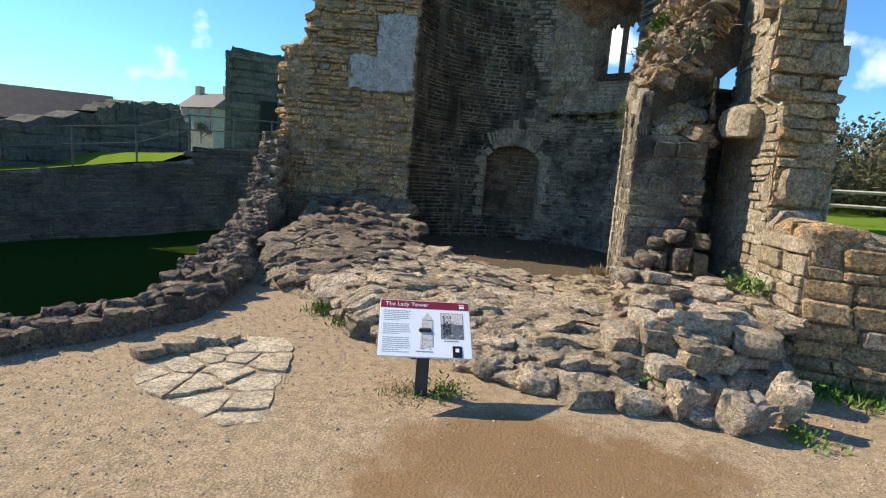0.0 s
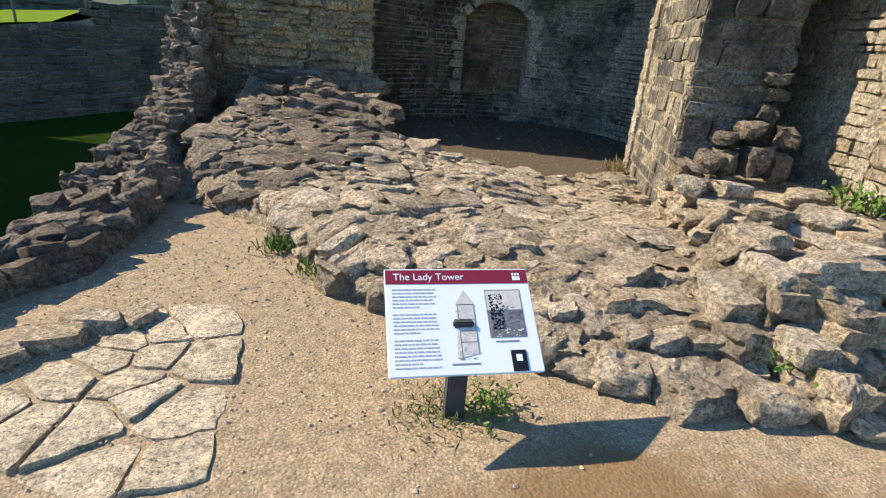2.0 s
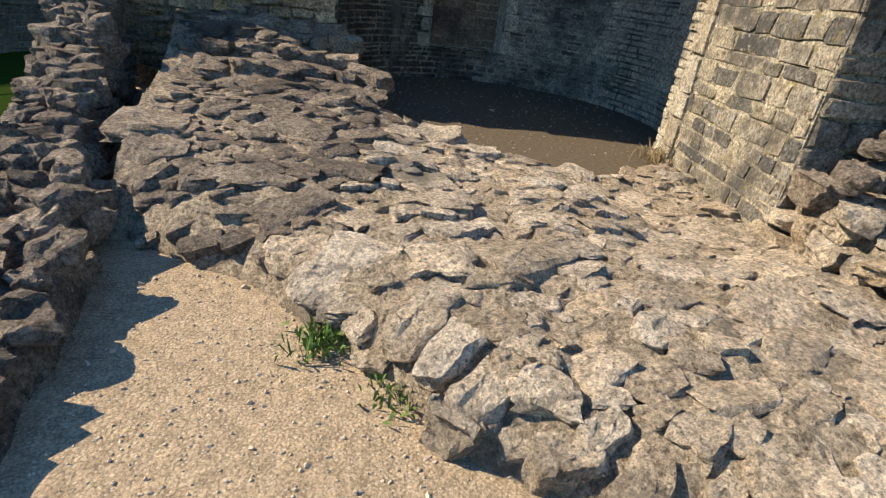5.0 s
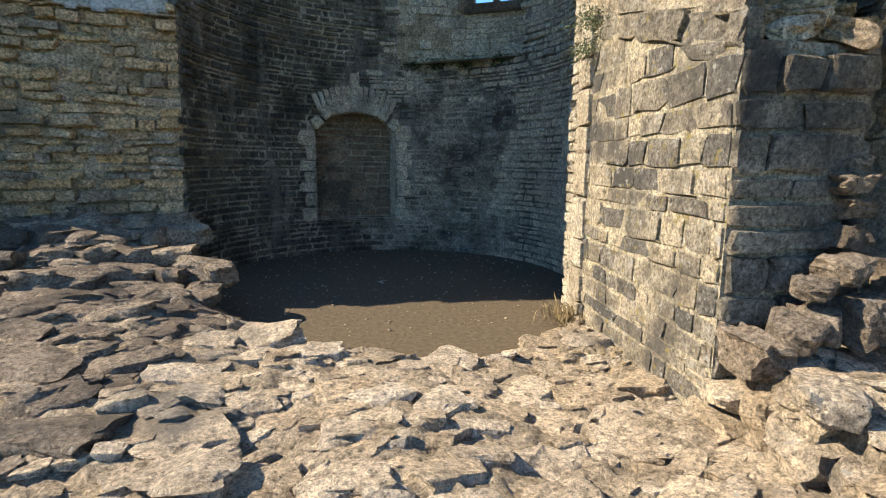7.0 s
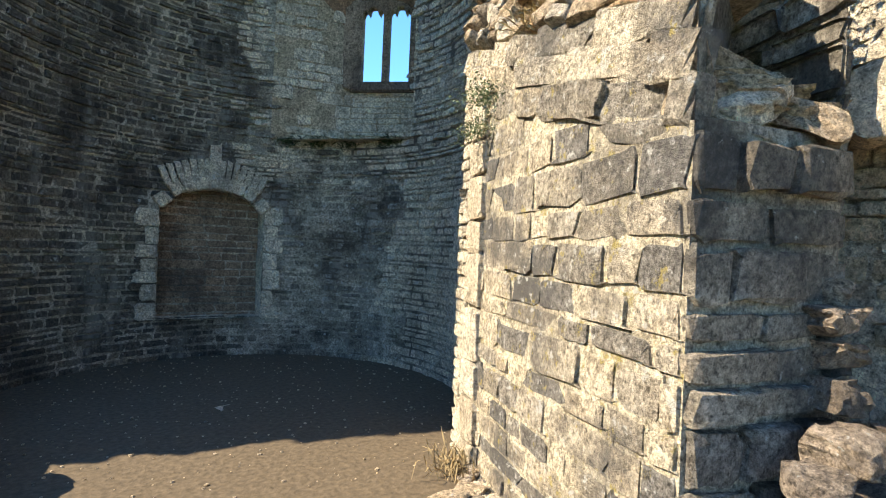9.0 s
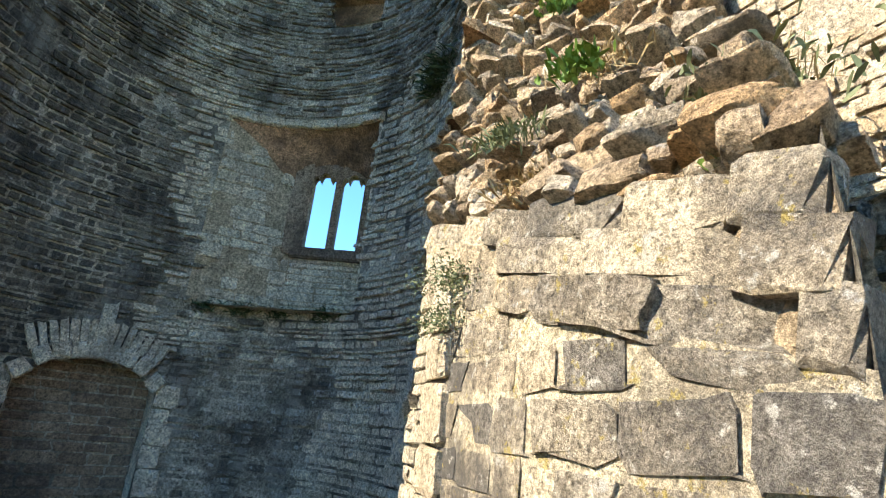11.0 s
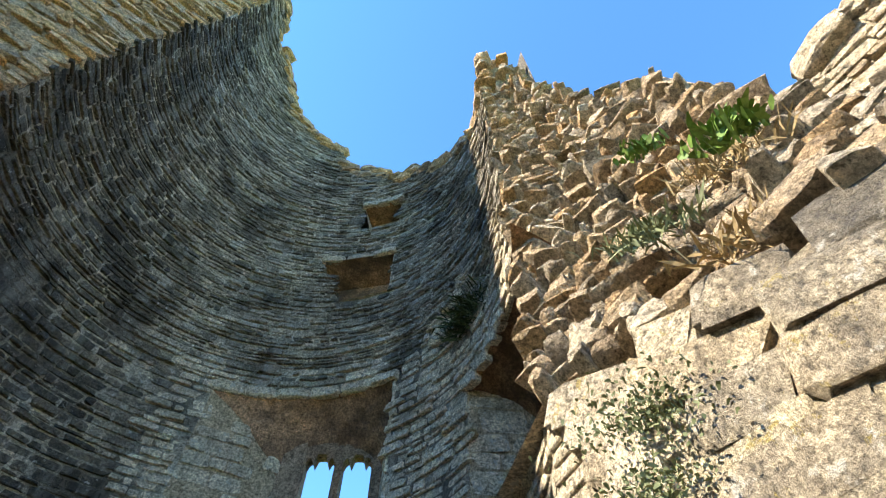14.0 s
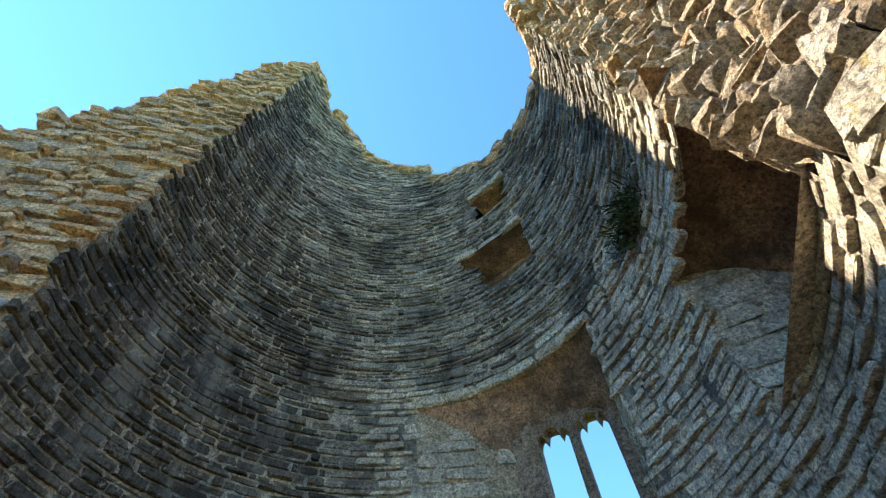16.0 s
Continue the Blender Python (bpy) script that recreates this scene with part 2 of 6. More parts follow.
def grass_material(name, a, b):
    m, n, l, p = nodes_of(name, 0.9)
    p.inputs["Specular IOR Level"].default_value = 0.0
    f, g = noise_node(n, l, 60, 5, 0.7), noise_node(n, l, 1.2, 5, 0.6)
    c = mix_node(n, l, "MIX", g, a, b)
    c = mix_node(n, l, "MULTIPLY", 0.8, c, ramp_node(n, l, f, [(0.3, (0.5,)), (0.7, (1.35,))]))
    l.new(c, p.inputs["Base Color"])
    bump_node(n, l, p, f, 0.8, 0.03)
    return m


mat_ground = ground_material()
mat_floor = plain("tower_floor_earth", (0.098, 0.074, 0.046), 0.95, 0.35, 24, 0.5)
mat_pebble = plain("gravel_pebbles", (0.43, 0.345, 0.24), 0.9, 0.45, 22)
# lawn green is darkened so that the moat's shade sits in the colour
mat_lawn_shaded = grass_material("moat_lawn_shaded", (0.022, 0.042, 0.007), (0.035, 0.06, 0.011))
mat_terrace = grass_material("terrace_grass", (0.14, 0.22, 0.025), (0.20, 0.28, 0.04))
mat_leaf = plain("weed_leaves", (0.10, 0.17, 0.03), 0.6, 0.45, 30)
mat_grey_leaf = plain("grey_green_leaves", (0.13, 0.15, 0.075), 0.7, 0.4, 30)
mat_dry = plain("dry_stems", (0.27, 0.20, 0.10), 0.85, 0.4, 30)
mat_dark_leaf = plain("dark_fern_leaves", (0.035, 0.05, 0.018), 0.7, 0.4, 30)
mat_bark = plain("bare_branches", (0.13, 0.105, 0.08), 0.9, 0.3, 8)
mat_twig = plain("far_twigs", (0.17, 0.15, 0.10), 0.9, 0.35, 3)
mat_hedge = plain("hillside_scrub", (0.10, 0.10, 0.045), 0.9, 0.5, 1.5)
mat_steel = plain("dark_grey_steel_post", (0.045, 0.05, 0.055), 0.45, 0.15, 20)
mat_rail = plain("dark_fence_metal", (0.10, 0.10, 0.10), 0.5, 0.2, 20)
mat_timber = plain("weathered_fence_timber", (0.42, 0.37, 0.29), 0.85, 0.3, 15)
mat_white = plain("printed_panel_white", (0.80, 0.81, 0.80), 0.35, 0.02, 6)
mat_maroon = plain("maroon_print", (0.22, 0.022, 0.045), 0.35, 0.05, 6)
mat_ink = plain("grey_print", (0.22, 0.22, 0.23), 0.4, 0.1, 20)
mat_ink_line = plain("fine_text_print", (0.42, 0.42, 0.42), 0.4, 0.1, 20)
mat_ink_pale = plain("pale_sketch_print", (0.60, 0.55, 0.48), 0.4, 0.15, 40)
mat_ink_dark = plain("photograph_print", (0.16, 0.16, 0.165), 0.4, 0.5, 45)
mat_black = plain("black_print", (0.015, 0.015, 0.02), 0.4, 0.1, 20)
# near-black that paints the shade inside openings
mat_opening_shade = plain("painted_opening_shade", (0.03, 0.028, 0.025), 0.9, 0.2, 5)
mat_roof = plain("slate_roof", (0.13, 0.115, 0.11), 0.7, 0.25, 4)
mat_barn = plain("barn_roof", (0.055, 0.048, 0.048), 0.8, 0.25, 1)
mat_house = plain("house_wall", (0.40, 0.34, 0.25), 0.9, 0.2, 2)
mat_glass, _n, _l, _p = nodes_of("dark_window_glass", 0.08)
_p.inputs["Base Color"].default_value, _p.inputs["Specular IOR Level"].default_value = (0.02, 0.025, 0.03, 1), 0.5


# ---- geometry helpers ----
def mesh_ob(name, verts, faces, material, parent=None, label="", smooth=False):
    me = bpy.data.meshes.new(name)
    me.from_pydata([tuple(v) for v in verts], [], [tuple(f) for f in faces])
    me.materials.append(material)
    if smooth:
        me.polygons.foreach_set("use_smooth", [True] * len(me.polygons))
    me.update()
    ob = new(name, me)
    if parent:
        ob.parent = parent
    if label:
        tagged(ob, label)
    return ob


def part(name, bm, material, parent, label=""):
    me = bpy.data.meshes.new(name)
    bm.normal_update()
    bm.to_mesh(me)
    bm.free()
    me.materials.append(material)
    ob = new(name, me)
    ob.parent = parent
    if label:
        tagged(ob, label)
    return ob


def holder(name, x, y, z, label, category, group="", rz=0):
    ob = new(name)
    ob.matrix_world = pose(x, y, z, 0, 0, rz)
    return tagged(ob, label, category, group)


def box(bm, x0, x1, y0, y1, z0, z1, bevel=0.0):
    r = bmesh.ops.create_cube(bm, size=1, matrix=Matrix.LocRotScale(((x0 + x1) / 2, (y0 + y1) / 2, (z0 + z1) / 2), None, (x1 - x0, y1 - y0, z1 - z0)))
    if bevel:
        edges = list({e for v in r["verts"] for e in v.link_edges})
        bmesh.ops.bevel(bm, geom=edges, offset=bevel, segments=2, affect="EDGES")
    return bm


def tube(bm, a, b, r0, r1, sides=6):
    a, b = Vector(a), Vector(b)
    d = b - a
    if d.length < 1e-6:
        return bm
    m = Matrix.Translation((a + b) / 2) @ d.to_track_quat("Z", "Y").to_matrix().to_4x4()
    bmesh.ops.create_cone(bm, cap_ends=True, segments=sides, radius1=r0, radius2=r1, depth=d.length, matrix=m)
    return bm


def grid(nx, ny):
    return [(j * nx + i, j * nx + i + 1, (j + 1) * nx + i + 1, (j + 1) * nx + i) for j in range(ny - 1) for i in range(nx - 1)]


def wobble(p, s, amp):
    return noise.noise_vector(Vector(p) * s) * amp


def block_variant(seed, rough=0.06):
    """A dressed stone, 1 x 1 x 1: width x, height y, front at z = 1; rounded arrises and a chipped face, no back."""
    r = random.Random(seed)
    c = (-0.5, -0.5 + 0.13, 0.5 - 0.13, 0.5)
    v, idx = [], {}
    for j in range(4):
        for i in range(4):
            e = (i in (0, 3)) + (j in (0, 3))
            z = 1 - (0.0, 0.22, 0.42)[e] + r.uniform(-1, 1) * rough * 1.3
            k = (1, 0.97, 0.9)[e]
            idx[i, j] = len(v)
            v.append((c[i] * k + r.uniform(-1, 1) * rough, c[j] * k + r.uniform(-1, 1) * rough, z))
    f = [(idx[i, j], idx[i + 1, j], idx[i + 1, j + 1], idx[i, j + 1]) for j in range(3) for i in range(3)]
    ring = [idx[i, 0] for i in range(4)] + [idx[3, j] for j in (1, 2, 3)] + [idx[i, 3] for i in (2, 1, 0)] + [idx[0, j] for j in (2, 1)]
    base = len(v)
    v += [(v[k][0], v[k][1], -0.6) for k in ring]
    f += [(ring[(k + 1) % 12], ring[k], base + k, base + (k + 1) % 12) for k in range(12)]
    return np.array(v), f


def rock_variant(seed, cuts=3, rough=0.085, boxy=0.92):
    """A broken stone about 1 x 1 x 1, with flat chipped sides."""
    bm = bmesh.new()
    bmesh.ops.create_cube(bm, size=1)
    bmesh.ops.subdivide_edges(bm, edges=bm.edges[:], cuts=cuts - 1, use_grid_fill=True)
    off = Vector((seed * 7.3, seed * 3.1, seed * 1.7))
    r = random.Random(seed)
    planes = [(Vector((r.gauss(0, 1), r.gauss(0, 1), r.gauss(0, 1))).normalized(), r.uniform(0.42, 0.62)) for _ in range(10)]
    for v in bm.verts:
        p = v.co.copy()
        p = p * boxy + p.normalized() * 0.5 * (1 - boxy)
        p += noise.noise_vector(p * 1.9 + off) * rough + noise.noise_vector(p * 4.3 + off) * rough * 0.7 + noise.noise_vector(p * 11 + off) * rough * 0.4
        for nrm, d in planes:
            h = p.dot(nrm) - d
            if h > 0:
                p -= nrm * h * 0.85
        v.co = p
    out = np.array([v.co[:] for v in bm.verts]), [tuple(v.index for v in f.verts) for f in bm.faces]
    bm.free()
    return out


BLOCKS = [block_variant(k) for k in range(10)]
ROUGH_BLOCKS = [block_variant(k + 50, 0.11) for k in range(10)]
ROCKS = [rock_variant(k + 1) for k in range(12)]
BIG_ROCKS = [rock_variant(k + 40, 6, 0.11, 0.9) for k in range(8)]
CRAGS = [rock_variant(k + 120, 6, 0.15, 0.97) for k in range(10)]
SLABS = [rock_variant(k + 80, 6, 0.05, 0.98) for k in range(8)]
shared = {}


def lay(stones, material, parent, name="stone", near=None, limit=300, rest_name="wall_stones", rest_label="coursed stones with recessed joints"):
    """stones: (variants, number, matrix). Those nearest to the plan point become single pieces, the others one joined part."""
    if near is not None:
        stones = sorted(stones, key=lambda s: (s[2].translation - Vector(near)).length)
    else:
        limit = 0
    for variants, k, m in stones[:limit]:
        key = (id(variants), k, material.name)
        if key not in shared:
            me = bpy.data.meshes.new(name)
            me.from_pydata([tuple(v) for v in variants[k][0]], [], variants[k][1])
            me.materials.append(material)
            shared[key] = me
        ob = new(name, shared[key])
        ob.parent = parent
        ob.matrix_world = m
    verts, faces, count = [], [], 0
    for variants, k, m in stones[limit:]:
        v, f = variants[k]
        a = np.array(m)
        verts.append(v @ a[:3, :3].T + a[:3, 3])
        faces += [tuple(i + count for i in q) for q in f]
        count += len(v)
    if verts:
        ob = mesh_ob(rest_name, np.concatenate(verts), faces, material, parent, rest_label)
        tagged(ob, kind="stuff")


def frame_at(p, n, up=(0, 0, 1)):
    """A pose whose z looks along n and whose y is as upright as it can be."""
    n = Vector(n).normalized()
    x = Vector(up).cross(n).normalized()
    y = n.cross(x)
    m = Matrix((x, y, n)).transposed().to_4x4()
    m.translation = p
    return m


def courses(surface, length, z0, z1, inside, rnd, hs=(0.06, 0.13), ws=(0.14, 0.42), depth=(0.02, 0.05), gap=0.012, variants=None, tilt=2.0, sag=None):
    """Coursed stones over a surface: surface(u, z) gives the place and the outward normal; inside(u, z) says where the wall is."""
    variants = variants or BLOCKS
    out, z = [], z0
    while z < z1:
        h = rnd.uniform(*hs)
        u = -rnd.uniform(0, ws[0])
        while u < length:
            w = rnd.uniform(*ws) * (0.8 + h * 2.5)
            if u < 0:
                u = 0.0
            if u + w > length - 0.06:
                w = length - u
            if w < 0.02:
                break
            uc, zc = u + w / 2, z + h / 2
            zz = zc + (sag(uc) if sag else 0)
            if 0 <= uc <= length and inside(uc, zz):
                p, n = surface(uc, zz)
                m = frame_at(p, n) @ pose(0, 0, 0, rnd.gauss(0, tilt), rnd.gauss(0, tilt), rnd.gauss(0, tilt * 0.6))
                out.append((variants, rnd.randrange(len(variants)), m @ Matrix.Diagonal((max(0.03, w - gap), max(0.02, h * rnd.uniform(0.85, 1.06) - gap), rnd.uniform(*depth), 1))))
            u += w
        z += h
    return out


def straight(a, b):
    """A plan line from a to b: the surface function, whose normal is to the right of the way from a to b, and the length."""
    a, b = Vector((*a, 0)), Vector((*b, 0))
    d = b - a
    n = Vector((d.y, -d.x, 0)).normalized()
    return (lambda u, z: (a + d * (u / d.length) + Vector((0, 0, z)), n)), d.length


def lerp_table(x, table):
    return float(np.interp(x, [t[0] for t in table], [t[1] for t in table]))

# ---- the plan ----
CX, CY, R = 1.94, 9.99, 2.19          # the tower's round inside
FLOOR = 0.12
TOP = [(-62, 9.0), (-50, 10.9), (-43, 10.6), (-38, 9.5), (-30, 9.5), (-17, 9.7), (0, 10.15), (8, 10.3), (20, 10.7), (22, 10.5), (35, 11.0), (46, 11.4), (47, 11.1), (58, 11.4), (61, 12.1),
       (74, 12.2), (84, 12.55), (93, 12.6), (95, 13.0), (106, 13.6), (118, 14.6), (120, 14.0), (128, 14.2), (134, 15.2), (146, 15.7), (150, 14.8), (154, 13.5), (160, 9.2), (182, 9.0)]
OUTER = [(-62, 2.9), (90, 2.95), (120, 3.4), (140, 3.8), (182, 4.2)]
RIGHT_END = [(0.0, -57.5), (2.6, -57.5), (3.0, -56), (3.5, -47), (4.2, -45), (5.0, -44), (7.0, -42.5), (10.0, -40), (11.0, -45), (12, -45)]
LEFT_END = [(0, 167), (5, 165), (8, 160), (11, 154), (14, 150), (15, 148)]
# recesses in the round wall: from angle, to angle, sill, head
DOOR, DOOR2, WIN1, EMB, WIN2, WIN3 = (69.5, 102, 0.62, 2.27), (-47, -15, 0.62, 2.3), (15, 68.5, 3.0, 5.45), (-64, -11, 3.4, 4.78), (22.3, 51, 7.1, 8.0), (22.3, 40, 8.95, 9.65)


def ring(deg, r, z):
    return Vector((CX + r * math.cos(radians(deg)), CY + r * math.sin(radians(deg)), z))


def arch_head(deg, opening):
    """The height of a shallow four-centred arch over an opening."""
    a0, a1, _, top = opening
    s = abs((deg - (a0 + a1) / 2) / ((a1 - a0) / 2))
    return top - 0.06 * s - 0.22 * s ** 4


def win2_open(deg, z):
    a0, a1, z0, z1 = WIN2
    lean = (z1 - z) / (z1 - z0)
    return z0 < z < z1 and a0 < deg < a1 - 10 * lean


def wall_here(deg, z, pad=0.0):
    """Whether the round wall's inner face has masonry at this angle and height."""
    if z > lerp_table(deg, TOP) or deg < lerp_table(z, RIGHT_END) or deg > lerp_table(z, LEFT_END):
        return False
    for o in (DOOR, DOOR2):
        if o[0] - pad < deg < o[1] + pad and o[2] < z < arch_head(min(max(deg, o[0]), o[1]), o) + pad * 0.02:
            return False
    for o in (WIN1, EMB, WIN3):
        if o[0] < deg < o[1] and o[2] < z < o[3]:
            return False
    return not win2_open(deg, z)


# ---- ground ----
def ground_height(x, y):
    d = math.hypot(x, y)
    return 0.03 * noise.noise(Vector((x * 0.5, y * 0.5, 3))) + (0.012 * noise.noise(Vector((x * 3, y * 3, 7))) if d < 14 else 0)


KERB = [(-6.5, 1.2), (-4.6, 2.45), (-3.6, 3.25), (-2.95, 3.85), (-2.5, 4.3), (-2.15, 4.85), (-2.12, 5.6), (-2.28, 6.4), (-2.36, 7.3), (-2.56, 9.1), (-2.7, 10.4)]


def kerb_x(y):
    return float(np.interp(y, [p[1] for p in KERB], [p[0] for p in KERB]))


xs = np.concatenate([np.linspace(-7, 8, 121)])
ys = np.concatenate([np.linspace(-6, 11, 137)])
verts = []
for y in ys:
    left = kerb_x(y) - 0.1 if y > 1.2 else -7 + max(0, y - 0) * 0.4
    for i, x in enumerate(np.linspace(left, 8, 121)):
        verts.append((x, y, ground_height(x, y)))
tagged(mesh_ob("ground", verts, grid(121, 137), mat_ground, None, "", True), "pale gravel path with a damp muddy patch", "ground", kind="structure")

# the sunk lawn of the moat, wide grass all round to the horizon
verts = []
nx, ny = 70, 60
for j in range(ny):
    for i in range(nx):
        x, y = -30 + i * (29.5 / (nx - 1)), 1.0 + j * (27.0 / (ny - 1))
        verts.append((x, y, -0.7 + 0.05 * noise.noise(Vector((x * 0.4, y * 0.4, 1)))))
tagged(mesh_ob("moat_lawn_ground", verts, grid(nx, ny), mat_lawn_shaded, None, "", True), "green lawn in the dry moat with shade in its colour", "lawn", kind="structure")
far = []
for j in range(41):
    for i in range(41):
        x, y = -2000 + i * 100, -2000 + j * 100
        far.append((x, y, -1.2 if math.hypot(x, y) < 250 else -1.2 + (min(9, (math.hypot(x, y) - 250) * 0.02) if x > 0.5 * y else 0)))
tagged(mesh_ob("far_ground", far, grid(41, 41), mat_terrace, None, "", True), "grass land reaching to the horizon", "ground", kind="structure")

# loose gravel on the path
rnd = random.Random(11)
pebbles = []
for _ in range(9000):
    y = rnd.uniform(0.9, 6.0)
    x = rnd.uniform(max(-4.5, kerb_x(max(1.3, y)) + 0.3), 4.0)
    s = min(0.045, 0.006 + abs(rnd.gauss(0, 0.007)))
    if ((x - 0.75) / 1.8) ** 2 + ((y - 2.55) / 1.05) ** 2 < 1 and rnd.random() < 0.9:
        continue
    pebbles.append((ROCKS, rnd.randrange(12), pose(x, y, ground_height(x, y) + s * 0.05, rnd.uniform(0, 360), rnd.uniform(0, 360), 0) @ Matrix.Diagonal((s, s * rnd.uniform(0.6, 1), s * 0.6, 1))))
gravel = tagged(new("loose_gravel"), "loose pale gravel lying on the path", "gravel", kind="stuff")
lay(pebbles, mat_pebble, gravel, rest_name="pebbles", rest_label="scattered pebbles")

# the tower's earth floor
verts = [(1.3, 8.6, FLOOR)]
rim = [(-0.7, 10.7), (-0.7, 8.2), (-0.1, 7.0), (0.6, 6.6), (1.1, 6.4), (2.0, 6.2), (2.9, 7.2)] + [tuple(ring(a, R + 0.2, 0)[:2]) for a in range(-62, 169, 6)]
verts += [(x, y, FLOOR) for x, y in rim]
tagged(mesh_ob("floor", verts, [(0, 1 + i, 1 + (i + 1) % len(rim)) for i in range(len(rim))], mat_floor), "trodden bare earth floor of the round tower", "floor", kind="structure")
speck = []
for _ in range(700):
    a, q = rnd.uniform(0, 360), R * math.sqrt(rnd.random()) * 0.97
    p = ring(a, q, FLOOR)
    s = min(0.035, 0.006 + abs(rnd.gauss(0, 0.008)))
    if p.y > 7.9:
        speck.append((ROCKS, rnd.randrange(12), Matrix.Translation(p) @ pose(0, 0, s * 0.15, 0, 0, rnd.uniform(0, 360)) @ Matrix.Diagonal((s, s, s * 0.5, 1))))
lay(speck, mat_mortar_tan, tagged(new("floor_gravel"), "small stones scattered over the earth floor", "gravel", kind="stuff"), rest_name="pebbles")

# ---- the round tower ----
tower = tagged(new("wall_round_tower"), "tall broken round tower wall of dark weathered stone", "tower wall", kind="structure")


def skin(radius, here, a_list, z_list, flip):
    verts, faces, index = [], [], {}

    def vid(i, j):
        if (i, j) not in index:
            a = a_list[i]
            index[i, j] = len(verts)
            verts.append(ring(a, radius(a), min(z_list[j], lerp_table(a, TOP))))
        return index[i, j]
    for j in range(len(z_list) - 1):
        for i in range(len(a_list) - 1):
            if here((a_list[i] + a_list[i + 1]) / 2, (z_list[j] + z_list[j + 1]) / 2):
                f = (vid(i, j), vid(i + 1, j), vid(i + 1, j + 1), vid(i, j + 1))
                faces.append(f[::-1] if flip else f)
    return verts, faces


a_list = sorted(set(list(np.arange(-64, 183, 1.5)) + [15, 68.5, 69.5, 102, -47, -15, -11, 22.3, 40]))
z_list = sorted(set([round(v, 3) for v in np.arange(-0.2, 15.8, 0.1)] + [0.62, 2.95, 3.4, 4.78, 5.45, 8.95, 9.65]))
v, f = skin(lambda a: R + 0.03, wall_here, a_list, z_list, True)
mesh_ob("inner_mortar", v, f, mat_mortar_dark, tower, "dark mortar between the stones")
W1A, W1B = Vector((3.86, 11.66, 0)), Vector((4.36, 11.195, 0))      # the two-light window's plane


def outer_here(a, z):
    if z > lerp_table(a, TOP) - 0.02 or a < lerp_table(z, RIGHT_END) or a > lerp_table(z, LEFT_END):
        return False
    return not (18 < a < 47 and 3.6 < z < 5.3)


v, f = skin(lambda a: lerp_table(a, OUTER), outer_here, a_list, z_list, False)
mesh_ob("outer_face", v, f, mat_far, tower, "outer face of the tower")
v, f = [], []
for i, a in enumerate([q for q in a_list if lerp_table(lerp_table(q, TOP), RIGHT_END) - 0.8 <= q <= lerp_table(lerp_table(q, TOP), LEFT_END) + 0.8]):
    z = lerp_table(a, TOP)
    v += [ring(a, R + 0.03, z), ring(a, lerp_table(a, OUTER), z - 0.02)]
    if i:
        f.append((2 * i - 2, 2 * i - 1, 2 * i + 1, 2 * i))
mesh_ob("wall_top", v, f, mat_mortar_tan, tower, "broken top of the wall")

arc = lambda u: u / R * 180 / math.pi - 64
rnd = random.Random(5)
surface = lambda u, z: (ring(arc(u), R + 0.03, z), Vector((-math.cos(radians(arc(u))), -math.sin(radians(arc(u))), 0)))
inner = courses(surface, radians(246) * R, 0.1, 15.8, lambda u, z: wall_here(arc(u), z, 3.2 if z < 2.6 else 0), rnd, (0.04, 0.115), (0.07, 0.32), (0.004, 0.045), gap=0.02, variants=ROUGH_BLOCKS, tilt=2.6)
def limewashed(m):
    p = m.translation
    a = math.degrees(math.atan2(p.y - CY, p.x - CX))
    return a < 21 + 14 * noise.noise(p * 1.3) and p.z < 5.6 + 1.5 * noise.noise(p * 1.1) or (a < 80 and 2.4 < p.z < 5.9 and a > 20 and noise.noise(p * 2.2) > (-0.2 if a > 66 else 0.12))


# left part of the round wall, where crust and painted shade go together
def crusted_shaded(m):
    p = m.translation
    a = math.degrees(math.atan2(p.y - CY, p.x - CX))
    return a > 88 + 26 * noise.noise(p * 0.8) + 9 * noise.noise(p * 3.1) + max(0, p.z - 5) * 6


lay([q for q in inner if not limewashed(q[2]) and not crusted_shaded(q[2])], mat_inner, tower, near=ring(60, R, 1.3), limit=200, rest_label="thin courses of dark weathered stone")
lay([q for q in inner if crusted_shaded(q[2]) and not limewashed(q[2])], mat_inner_crust_shade, tower, near=ring(110, R, 1.3), limit=100, rest_name="crusted_stones", rest_label="courses blackened by weathering and painted shade, with pale lichen specks")
lay([q for q in inner if limewashed(q[2])], mat_inner_pale, tower, rest_name="limewashed_stones", rest_label="stones with remains of pale limewash")
# ragged stones along the broken top
rnd = random.Random(6)
caps = []
for a in np.arange(-44, 181, 1.4):
    z = lerp_table(a, TOP)
    if a > lerp_table(z, LEFT_END) + 1:
        continue
    for q in np.arange(R + 0.1, lerp_table(a, OUTER), 0.33):
        s = rnd.uniform(0.14, 0.34)
        caps.append((ROCKS, rnd.randrange(12), Matrix.Translation(ring(a + rnd.uniform(-1, 1), q, z + rnd.uniform(-0.08, 0.1))) @ pose(0, 0, 0, rnd.gauss(0, 8), rnd.gauss(0, 8), a + rnd.gauss(90, 12)) @ Matrix.Diagonal((s * 1.3, s, s * 0.6, 1))))
lay(caps, mat_cut, tower, rest_name="top_stones", rest_label="loose broken stones along the top")


